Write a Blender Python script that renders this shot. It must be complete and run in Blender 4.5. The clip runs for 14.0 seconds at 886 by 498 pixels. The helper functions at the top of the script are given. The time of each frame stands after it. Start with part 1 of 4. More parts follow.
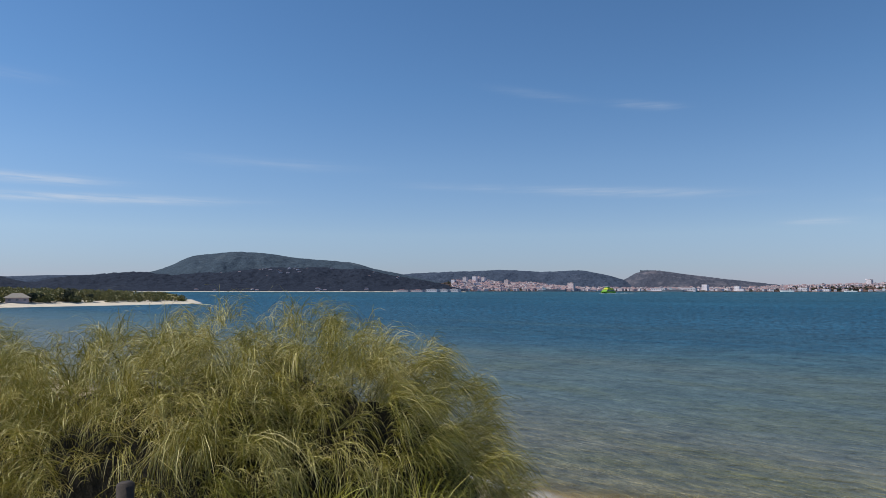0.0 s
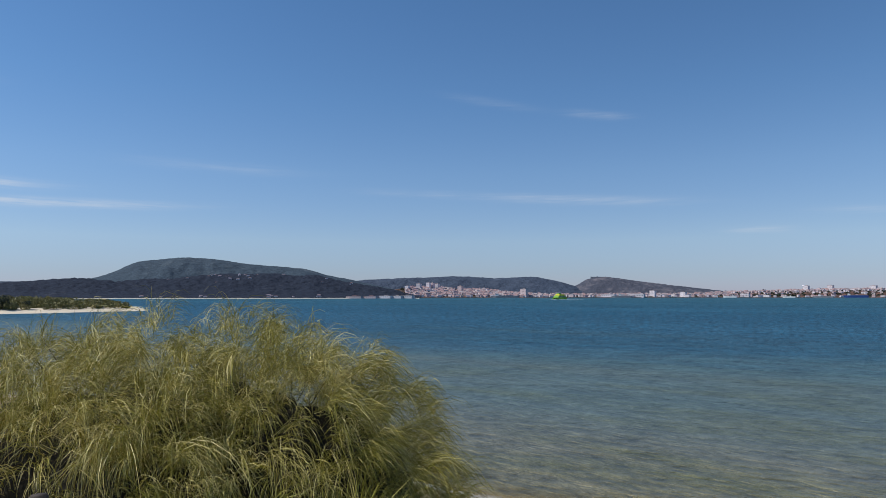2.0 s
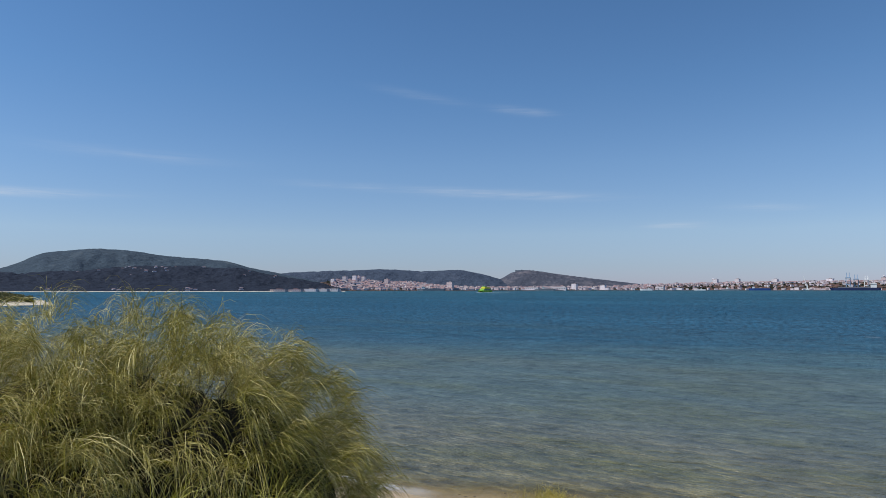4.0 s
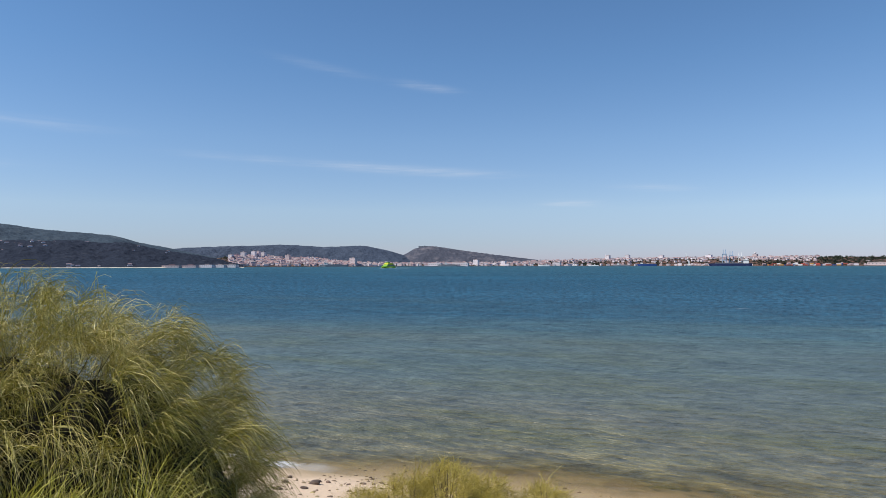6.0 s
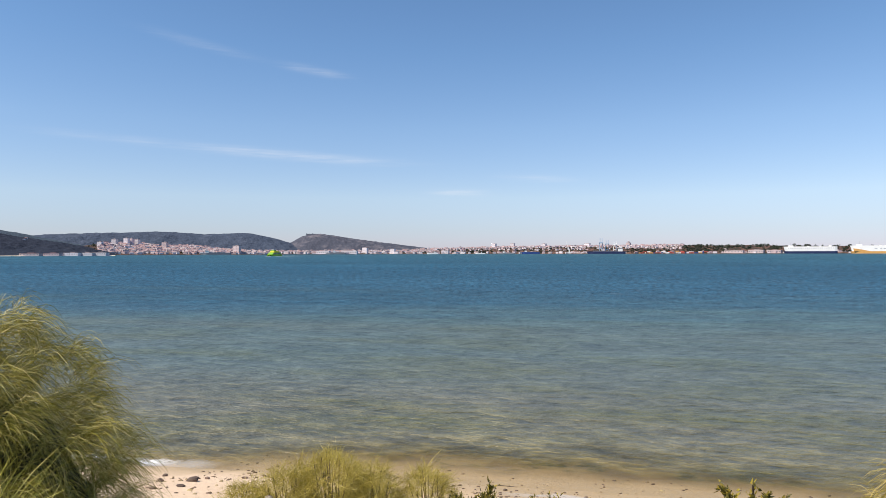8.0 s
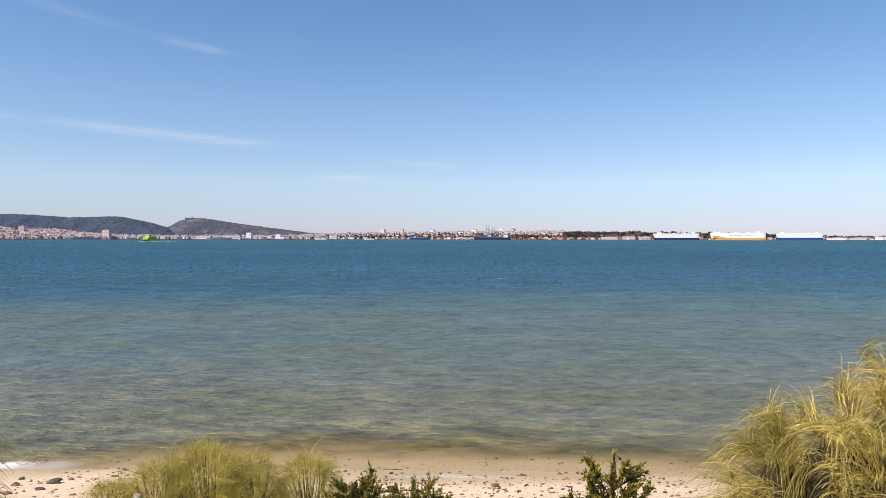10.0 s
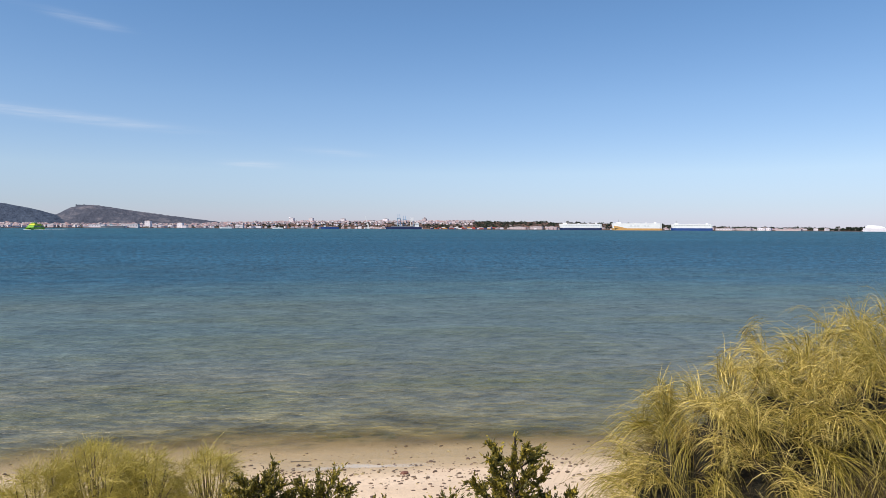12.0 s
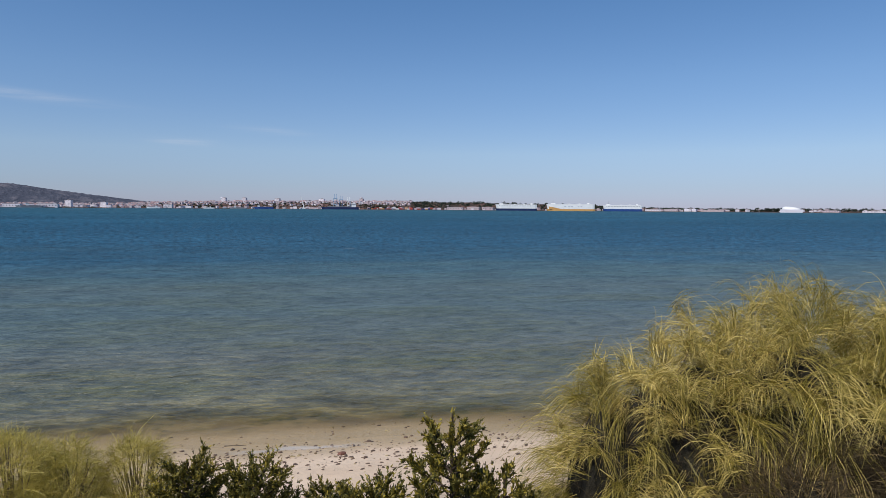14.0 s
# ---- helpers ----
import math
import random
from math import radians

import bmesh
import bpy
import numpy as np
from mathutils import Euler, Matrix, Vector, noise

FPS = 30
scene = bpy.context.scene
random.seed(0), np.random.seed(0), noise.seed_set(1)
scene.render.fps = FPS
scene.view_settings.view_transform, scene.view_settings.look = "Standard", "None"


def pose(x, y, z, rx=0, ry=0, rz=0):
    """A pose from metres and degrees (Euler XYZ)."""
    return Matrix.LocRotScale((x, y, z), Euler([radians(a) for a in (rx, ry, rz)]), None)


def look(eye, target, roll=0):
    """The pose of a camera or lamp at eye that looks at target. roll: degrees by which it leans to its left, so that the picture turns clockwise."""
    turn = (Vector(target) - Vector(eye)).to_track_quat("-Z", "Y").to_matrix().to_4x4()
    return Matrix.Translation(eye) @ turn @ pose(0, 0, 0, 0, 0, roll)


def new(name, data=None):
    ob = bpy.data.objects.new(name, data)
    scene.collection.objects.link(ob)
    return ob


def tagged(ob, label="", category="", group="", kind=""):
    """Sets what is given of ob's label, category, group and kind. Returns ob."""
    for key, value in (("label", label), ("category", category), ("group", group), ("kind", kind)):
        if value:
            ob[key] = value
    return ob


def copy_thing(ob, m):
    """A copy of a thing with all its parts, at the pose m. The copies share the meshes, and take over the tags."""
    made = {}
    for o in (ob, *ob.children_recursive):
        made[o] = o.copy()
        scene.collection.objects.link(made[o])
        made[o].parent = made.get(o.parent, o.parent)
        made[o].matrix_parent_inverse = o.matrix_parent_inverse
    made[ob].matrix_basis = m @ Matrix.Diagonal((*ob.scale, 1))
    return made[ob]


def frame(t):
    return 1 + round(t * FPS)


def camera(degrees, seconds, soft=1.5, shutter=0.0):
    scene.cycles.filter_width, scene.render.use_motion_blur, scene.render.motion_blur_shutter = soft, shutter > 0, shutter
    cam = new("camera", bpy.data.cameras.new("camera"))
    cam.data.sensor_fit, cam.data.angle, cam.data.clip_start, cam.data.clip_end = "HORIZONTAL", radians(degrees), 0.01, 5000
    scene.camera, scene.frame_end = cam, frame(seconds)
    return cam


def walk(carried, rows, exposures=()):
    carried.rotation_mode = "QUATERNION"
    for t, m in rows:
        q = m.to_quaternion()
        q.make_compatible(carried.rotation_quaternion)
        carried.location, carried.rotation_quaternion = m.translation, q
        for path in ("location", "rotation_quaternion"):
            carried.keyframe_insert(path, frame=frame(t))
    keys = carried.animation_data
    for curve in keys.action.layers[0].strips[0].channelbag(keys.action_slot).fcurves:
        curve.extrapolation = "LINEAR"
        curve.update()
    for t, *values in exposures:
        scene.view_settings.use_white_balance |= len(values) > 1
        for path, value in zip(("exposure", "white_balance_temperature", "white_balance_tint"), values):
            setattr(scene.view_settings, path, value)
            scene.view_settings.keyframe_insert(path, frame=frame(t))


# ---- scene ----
cam = camera(68.44, 14.0, soft=0.85)
# seconds, place, tilt, roll, turn
PATH = [
    (0, 0.000, 0.000, 4.000, 93.63, -0.10, -0.00),
    (0.5, 0.012, 0.015, 3.994, 93.79, -0.07, -0.68),
    (1, 0.024, 0.028, 3.988, 93.92, -0.16, -1.43),
    (1.5, 0.035, 0.038, 3.983, 94.08, -0.12, -2.53),
    (2, 0.047, 0.045, 3.978, 94.19, -0.00, -4.07),
    (4.5, 0.103, 0.049, 3.963, 93.15, 0.05, -12.28),
    (5, 0.114, 0.045, 3.962, 92.58, 0.11, -14.29),
    (5.5, 0.125, 0.041, 3.960, 91.97, 0.13, -16.68),
    (6, 0.136, 0.035, 3.958, 91.45, 0.08, -18.98),
    (6.5, 0.147, 0.029, 3.957, 91.44, 0.06, -21.16),
    (7, 0.157, 0.023, 3.956, 91.37, 0.06, -23.32),
    (7.5, 0.168, 0.016, 3.954, 90.98, 0.14, -25.89),
    (8, 0.179, 0.010, 3.953, 90.38, 0.10, -28.70),
    (8.5, 0.189, 0.004, 3.951, 89.79, 0.02, -31.49),
    (9, 0.200, -0.002, 3.949, 89.34, -0.05, -33.83),
    (11.5, 0.252, -0.013, 3.936, 88.76, -0.15, -44.64),
    (12, 0.263, -0.011, 3.932, 88.21, -0.28, -46.22),
    (12.5, 0.273, -0.006, 3.927, 87.60, -0.32, -47.64),
    (13, 0.284, 0.001, 3.922, 87.00, -0.34, -49.05),
    (13.5, 0.295, 0.010, 3.916, 86.67, -0.40, -50.41),
    (14, 0.305, 0.022, 3.909, 86.52, -0.40, -51.71),
]
# seconds, stops, kelvin, tint: the film's automatic exposure and white balance
EXPO = [(0.0, 0.06, 6550, 10), (5.0, 0.06, 6500, 10), (6.5, 0.46, 7000, 12), (7.5, 0.57, 7250, 13), (9.0, 0.62, 7300, 14), (11.5, 0.52, 7100, 13), (12.5, 0.29, 6800, 12), (13.0, 0.06, 6500, 12), (14.0, 0.0, 6400, 12)]
walk(cam, [(r[0], pose(*r[1:])) for r in PATH], EXPO)

# ---- daylight ----
SUN_AZ, SUN_EL = -89.0, 53.0   # degrees clockwise from +y, and above the horizon
sun_dir = Vector((math.sin(radians(SUN_AZ)) * math.cos(radians(SUN_EL)), math.cos(radians(SUN_AZ)) * math.cos(radians(SUN_EL)), math.sin(radians(SUN_EL))))
sun = new("sun", bpy.data.lights.new("sun", "SUN"))
sun.data.energy, sun.data.angle, sun.data.color = 3.9, radians(0.53), (1.0, 0.95, 0.87)
sun.matrix_world = look((0, 0, 60), Vector((0, 0, 60)) - sun_dir)

world = bpy.data.worlds.new("sky")
scene.world = world
world.use_nodes = True


class Graph:
    """Short hand for building a node tree."""

    def __init__(self, tree):
        self.tree = tree
        tree.nodes.clear()

    def node(self, kind, **given):
        n = self.tree.nodes.new(kind)
        for key, value in given.items():
            if key == "operation":
                n.operation = value
            elif key == "ins":
                for slot, v in value.items():
                    self.put(n.inputs[slot], v)
        return n

    def put(self, slot, v):
        if hasattr(v, "is_output"):
            self.tree.links.new(v, slot)
        else:
            slot.default_value = v

    def math(self, op, a, b=0.0, c=0.0, clamp=False):
        n = self.tree.nodes.new("ShaderNodeMath")
        n.operation, n.use_clamp = op, clamp
        for i, v in enumerate((a, b, c)):
            self.put(n.inputs[i], v)
        return n.outputs[0]

    def mix(self, f, a, b, mode="MIX"):
        n = self.tree.nodes.new("ShaderNodeMix")
        n.data_type, n.blend_type = "RGBA", mode
        self.put(n.inputs[0], f)
        self.put(n.inputs[6], a)
        self.put(n.inputs[7], b)
        return n.outputs[2]

    def noise(self, vec, scale, detail=3.0, rough=0.55, out="Fac"):
        n = self.tree.nodes.new("ShaderNodeTexNoise")
        if vec is not None:
            self.put(n.inputs["Vector"], vec)
        n.inputs["Scale"].default_value, n.inputs["Detail"].default_value, n.inputs["Roughness"].default_value = scale, detail, rough
        return n.outputs[out]

    def ramp(self, fac, stops):
        n = self.tree.nodes.new("ShaderNodeValToRGB")
        e = n.color_ramp.elements
        e[0].position, e[1].position = stops[0][0], stops[-1][0]
        e[0].color, e[1].color = (*stops[0][1], 1), (*stops[-1][1], 1)
        for p, c in stops[1:-1]:
            x = e.new(p)
            x.color = (*c, 1)
        self.put(n.inputs[0], fac)
        return n.outputs[0]

    def span(self, v, a, b, c=0.0, d=1.0):
        n = self.tree.nodes.new("ShaderNodeMapRange")
        for i, x in enumerate((v, a, b, c, d)):
            self.put(n.inputs[i], x)
        return n.outputs[0]

    def bump(self, height, strength, distance, normal=None):
        n = self.tree.nodes.new("ShaderNodeBump")
        self.put(n.inputs["Height"], height)
        n.inputs["Strength"].default_value, n.inputs["Distance"].default_value = strength, distance
        if normal is not None:
            self.put(n.inputs["Normal"], normal)
        return n.outputs[0]


def build_sky():
    g = Graph(world.node_tree)
    sky = g.node("ShaderNodeTexSky")
    sky.sky_type, sky.sun_disc = "NISHITA", False
    sky.sun_elevation, sky.sun_rotation = radians(SUN_EL), radians(SUN_AZ)
    sky.air_density, sky.dust_density, sky.ozone_density = 1.0, 0.05, 4.0
    pos = g.node("ShaderNodeTexCoord").outputs["Generated"]
    xyz = g.node("ShaderNodeSeparateXYZ", ins={0: pos})
    az = g.math("MULTIPLY", g.math("ARCTAN2", xyz.outputs[0], xyz.outputs[1]), 57.29578)
    el = g.math("MULTIPLY", g.math("ARCSINE", xyz.outputs[2]), 57.29578)
    # thin streaks of cirrus: bearing, height, half length, half thickness, slope, density
    streaks = ((-33.5, 8.3, 5.5, 0.33, 0.01, 0.62), (-29, 7.05, 9.5, 0.30, 0.03, 0.66), (15.5, 8.35, 8.0, 0.34, -0.05, 0.34),
               (17.6, 15.4, 2.4, 0.30, -0.12, 0.22), (8.5, 16.8, 4.0, 0.34, -0.16, 0.10), (30.2, 5.32, 2.3, 0.26, -0.02, 0.30),
               (37.0, 6.5, 3.0, 0.26, -0.06, 0.17), (-15.0, 10.7, 6.5, 0.4, -0.02, 0.14), (-36, 15.6, 4, 0.4, 0.0, 0.16),
               (2.0, 9.0, 5.0, 0.3, -0.04, 0.12))
    wisp = g.node("ShaderNodeCombineXYZ", ins={0: g.math("MULTIPLY", az, 0.10), 1: g.math("MULTIPLY", el, 1.6), 2: 0.0}).outputs[0]
    grain = g.span(g.noise(wisp, 2.2, 4.0, 0.6), 0.25, 0.72)
    total = None
    for a0, e0, w, h, slope, dens in streaks:
        da = g.math("SUBTRACT", az, a0)
        de = g.math("SUBTRACT", el, g.math("MULTIPLY_ADD", da, slope, e0))
        q = g.math("ADD", g.math("POWER", g.math("ABSOLUTE", g.math("DIVIDE", da, w)), 2.6), g.math("POWER", g.math("DIVIDE", g.math("ABSOLUTE", de), h), 2.0))
        m = g.math("MULTIPLY", g.math("EXPONENT", g.math("MULTIPLY", q, -1.0)), dens)
        total = m if total is None else g.math("ADD", total, m)
    cover = g.math("MULTIPLY", total, grain, clamp=True)
    # clean sea air: the blue deepens with height
    tint = g.ramp(g.math("DIVIDE", el, 40.0), [(0.0, (0.53, 0.59, 1.0)), (0.05, (0.645, 0.71, 0.985)), (0.12, (0.865, 0.90, 1.05)), (0.27, (0.86, 0.985, 1.12)), (0.43, (0.76, 0.985, 1.145)), (1.0, (0.60, 0.92, 1.10))])
    clear = g.mix(1.0, sky.outputs[0], tint, "MULTIPLY")
    col = g.mix(cover, clear, (7.0, 7.4, 8.0, 1))
    bg = g.node("ShaderNodeBackground", ins={0: col, 1: SKY_STRENGTH})
    out = g.node("ShaderNodeOutputWorld")
    g.tree.links.new(bg.outputs[0], out.inputs[0])


SKY_STRENGTH = 0.09
build_sky()

# ---- plan: the shore runs along ALONG, SEA points out to the water ----
SEA, ALONG = Vector((0.65, 0.76, 0)), Vector((0.76, -0.65, 0))
SHORE = 11.1
PROFILE = ((-4800, 6.0), (-60, 4.5), (-8, 2.6), (-1.5, 2.4), (1.2, 2.25), (3, 1.75), (5, 1.3), (7, 0.85), (9, 0.40), (SHORE, 0.0),
           (13, -0.22), (20, -0.7), (40, -2.0), (100, -6.0), (4800, -14.0))


def ground_z(x, y):
    u = 0.65 * x + 0.76 * y
    s = 0.76 * x - 0.65 * y
    z = float(np.interp(u, [p[0] for p in PROFILE], [p[1] for p in PROFILE]))
    amp = 0.05 if u > 8 else 0.16
    if abs(u) < 300 and abs(s) < 300:
        z += amp * noise.noise(Vector((x * 0.45, y * 0.45, 3.1))) + 0.025 * noise.noise(Vector((x * 2.3, y * 2.3, 7.7)))
    return z


def far(az, dist, z=0.0):
    a = radians(az)
    return Vector((dist * math.sin(a), dist * math.cos(a), z))


# ---- materials ----
def material(name):
    m = bpy.data.materials.new(name)
    m.use_nodes = True
    g = Graph(m.node_tree)
    out = g.node("ShaderNodeOutputMaterial")
    bsdf = g.node("ShaderNodeBsdfPrincipled")
    g.tree.links.new(bsdf.outputs[0], out.inputs[0])
    return m, g, bsdf, out


def where(g):
    return g.node("ShaderNodeNewGeometry").outputs["Position"]


def painted(name, colour, rough=0.6, vary=0.12, scale=3.0, metal=0.0, bump=0.0, per_object=0.0):
    m, g, bsdf, out = material(name)
    p = where(g)
    n1, n2 = g.noise(p, scale, 4), g.noise(p, scale * 7, 3)
    f = g.math("ADD", g.math("MULTIPLY", n1, 0.7), g.math("MULTIPLY", n2, 0.3))
    lo = tuple(c * (1 - vary * 2) for c in colour)
    hi = tuple(min(1, c * (1 + vary)) for c in colour)
    col = g.mix(g.span(f, 0.3, 0.7), (*lo, 1), (*hi, 1))
    if per_object:
        r = g.node("ShaderNodeObjectInfo").outputs["Random"]
        hsv = g.node("ShaderNodeHueSaturation", ins={"Color": col, "Value": g.span(r, 0, 1, 1 - per_object, 1 + per_object)})
        col = hsv.outputs[0]
    g.put(bsdf.inputs["Base Color"], col)
    bsdf.inputs["Roughness"].default_value, bsdf.inputs["Metallic"].default_value = rough, metal
    if bump:
        g.put(bsdf.inputs["Normal"], g.bump(f, 0.6, bump))
    return m


def sand_material():
    m, g, bsdf, out = material("sand")
    p = where(g)
    u = g.node("ShaderNodeVectorMath", operation="DOT_PRODUCT", ins={0: p, 1: tuple(SEA)}).outputs["Value"]
    big, fine, grit = g.noise(p, 0.8, 4), g.noise(p, 9, 4), g.noise(p, 120, 2)
    dry = g.mix(g.span(big, 0.3, 0.7), (0.66, 0.49, 0.335, 1), (0.75, 0.575, 0.41, 1))
    dry = g.mix(g.math("MULTIPLY", g.span(fine, 0.56, 0.78), 0.4), dry, (0.36, 0.28, 0.20, 1))
    dry = g.mix(g.math("MULTIPLY", g.span(grit, 0.55, 0.8), 0.6), dry, (0.27, 0.20, 0.15, 1))
    edge = g.math("ADD", u, g.span(g.noise(p, 0.55, 3), 0.3, 0.7, -0.5, 0.5))
    wet = g.span(edge, 9.9, 10.9)
    col = g.mix(wet, dry, (0.44, 0.315, 0.165, 1))
    weed = g.math("MULTIPLY", g.span(g.noise(p, 1.6, 5, 0.65), 0.5, 0.62), g.span(edge, 12.2, 13.4))
    col = g.mix(weed, col, (0.075, 0.075, 0.03, 1))
    litter = g.math("MULTIPLY", g.span(g.noise(p, 3.5, 5, 0.7), 0.45, 0.6), g.span(edge, 7.4, 5.6))
    col = g.mix(litter, col, (0.16, 0.125, 0.075, 1))
    g.put(bsdf.inputs["Base Color"], col)
    g.put(bsdf.inputs["Roughness"], g.span(wet, 0, 1, 0.9, 0.45))
    g.put(bsdf.inputs["Normal"], g.bump(g.math("ADD", g.math("MULTIPLY", fine, 0.7), g.math("MULTIPLY", grit, 0.15)), 0.7, 0.05))
    return m


def shore_nodes(g, p):
    """The distance out to sea, the distance along the shore, and how far beyond the clear shallows a point lies."""
    u = g.node("ShaderNodeVectorMath", operation="DOT_PRODUCT", ins={0: p, 1: tuple(SEA)}).outputs["Value"]
    s = g.node("ShaderNodeVectorMath", operation="DOT_PRODUCT", ins={0: p, 1: tuple(ALONG)}).outputs["Value"]
    rim = g.math("ADD", g.span(s, -8.0, -3.0, 10.95, 12.3), g.span(s, 0.0, 5.0, 0.0, -0.45))
    return u, s, g.math("SUBTRACT", u, rim)


def water_material():
    m, g, bsdf, out = material("sea_water")
    p = where(g)
    u, s, off = shore_nodes(g, p)

    def sheet(ku, ks, w=0.0):
        return g.node("ShaderNodeCombineXYZ", ins={0: g.math("MULTIPLY", u, ku), 1: g.math("MULTIPLY", s, ks), 2: w}).outputs[0]
    # colour by depth: clear rim, weedy shelf, channel
    far_u = g.math("LOGARITHM", g.math("MAXIMUM", g.math("ADD", off, 1.5), 1.0), 10.0)
    wob = g.span(g.noise(sheet(0.07, 0.012), 1.0, 4), 0.3, 0.7, -0.16, 0.16)
    depth = g.math("DIVIDE", g.math("ADD", far_u, g.math("MULTIPLY", wob, g.span(far_u, 0.2, 1.0))), 3.2, clamp=True)
    deep = g.ramp(depth, WATER_RAMP)
    # weed and sand patches on the shelf
    weed = g.noise(sheet(0.40, 0.12, 3.0), 1.0, 2, 0.5)
    deep = g.mix(g.math("MULTIPLY", g.span(weed, 0.46, 0.66), g.span(u, 45, 12.5, 0, 0.65)), deep, (0.082, 0.090, 0.026, 1))
    tufts = g.noise(sheet(2.2, 1.1, 9.0), 1.0, 3, 0.6)
    deep = g.mix(g.math("MULTIPLY", g.span(tufts, 0.48, 0.60), g.span(off, 9.0, 1.2, 0, 0.32)), deep, (0.032, 0.030, 0.024, 1))
    # wind lanes, then waves at every size down to ripples
    gust = g.noise(sheet(0.020, 0.0035, 5.0), 1.0, 4)
    deep = g.mix(g.math("MULTIPLY", g.span(gust, 0.42, 0.66), g.span(u, 18, 60, 0.1, 0.42)), deep, (0.006, 0.040, 0.070, 1))
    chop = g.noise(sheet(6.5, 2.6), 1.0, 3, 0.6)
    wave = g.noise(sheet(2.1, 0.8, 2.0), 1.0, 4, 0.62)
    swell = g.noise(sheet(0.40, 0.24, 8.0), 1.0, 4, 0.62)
    # offshore crests hide troughs, joining into long patches; painted in rings round the camera
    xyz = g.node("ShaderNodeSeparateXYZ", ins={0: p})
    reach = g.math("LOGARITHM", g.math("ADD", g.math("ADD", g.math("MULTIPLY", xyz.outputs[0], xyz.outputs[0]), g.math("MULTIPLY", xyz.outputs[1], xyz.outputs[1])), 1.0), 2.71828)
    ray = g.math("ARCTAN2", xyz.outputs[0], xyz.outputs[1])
    crest_light = g.noise(g.node("ShaderNodeCombineXYZ", ins={0: g.math("MULTIPLY", reach, 13.0), 1: g.math("MULTIPLY", ray, 160.0), 2: 6.0}).outputs[0], 1.0, 3, 0.6)
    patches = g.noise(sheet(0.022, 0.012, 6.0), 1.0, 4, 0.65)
    n = g.bump(swell, 1.0, 0.45)
    n = g.bump(wave, 1.0, 0.26, n)
    n = g.bump(chop, 1.0, 0.085, n)
    # brighter crests and darker troughs: the waves' light painted into the base colour
    wave_light = g.math("ADD", g.math("MULTIPLY", g.math("SUBTRACT", chop, 0.5), 0.50), g.math("ADD", g.math("MULTIPLY", g.math("SUBTRACT", wave, 0.5), 0.55), g.math("MULTIPLY", g.math("SUBTRACT", swell, 0.5), g.span(u, 15, 45, 0.16, 0.45))))
    wave_light = g.math("ADD", wave_light, g.math("MULTIPLY", g.math("SUBTRACT", crest_light, 0.5), g.span(u, 22, 80, 0.0, 0.9)))
    wave_light = g.math("ADD", wave_light, g.math("MULTIPLY", g.math("SUBTRACT", patches, 0.5), g.span(u, 60, 250, 0.0, 0.5)))
    deep = g.mix(1.0, deep, g.ramp(g.span(wave_light, -0.19, 0.19), [(0.0, (0.27, 0.32, 0.38)), (0.5, (1.0, 1.0, 1.0)), (1.0, (1.75, 1.68, 1.65))]), "MULTIPLY")
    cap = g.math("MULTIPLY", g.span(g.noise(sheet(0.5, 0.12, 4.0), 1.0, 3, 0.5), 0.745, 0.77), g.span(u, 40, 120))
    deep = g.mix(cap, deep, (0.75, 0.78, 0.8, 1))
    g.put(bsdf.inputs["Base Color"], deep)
    g.put(bsdf.inputs["Roughness"], g.span(far_u, 0.8, 2.2, 0.33, 0.38))
    bsdf.inputs["IOR"].default_value = 1.333
    g.put(bsdf.inputs["Specular IOR Level"], g.span(far_u, 0.7, 1.6, 0.58, 0.04))
    g.put(bsdf.inputs["Normal"], n)
    ragged = g.math("ADD", off, g.span(g.noise(sheet(0.9, 0.5, 1.0), 1.0, 4), 0.3, 0.7, -0.45, 0.45))
    g.put(bsdf.inputs["Alpha"], g.span(ragged, -0.6, 1.6, 0.08, 1.0))
    return m


# the water's colour from the rim of the shallows out, by the logarithm of the distance
WATER_RAMP = [(0.0, (0.32, 0.25, 0.10)), (0.07, (0.24, 0.20, 0.075)), (0.14, (0.160, 0.148, 0.080)), (0.25, (0.118, 0.120, 0.084)), (0.36, (0.092, 0.116, 0.100)), (0.45, (0.058, 0.110, 0.118)),
              (0.54, (0.024, 0.088, 0.140)), (0.66, (0.014, 0.076, 0.128)), (0.85, (0.016, 0.082, 0.118)), (1.0, (0.020, 0.084, 0.108))]


def strand_material(name, green, straw, straw_part, rough=0.5):
    m, g, bsdf, out = material(name)
    r = g.node("ShaderNodeNewGeometry").outputs["Random Per Island"]
    p = where(g)
    lump = g.span(g.noise(p, 3.2, 3), 0.32, 0.68)
    f = g.math("ADD", g.math("MULTIPLY", r, 0.6), g.math("MULTIPLY", lump, 0.4))
    dark = tuple(c * 0.5 for c in green)
    col = g.ramp(f, [(0.0, dark), (1 - straw_part - 0.2, green), (1 - straw_part + 0.12, straw), (1.0, tuple(min(1, c * 1.4) for c in straw))])
    g.put(bsdf.inputs["Base Color"], col)
    bsdf.inputs["Roughness"].default_value = rough
    bsdf.inputs["Specular IOR Level"].default_value = 0.5
    tr = g.node("ShaderNodeBsdfTranslucent", ins={0: col})
    mix = g.node("ShaderNodeMixShader", ins={0: 0.09})
    g.tree.links.new(bsdf.outputs[0], mix.inputs[1])
    g.tree.links.new(tr.outputs[0], mix.inputs[2])
    g.tree.links.new(mix.outputs[0], out.inputs[0])
    return m


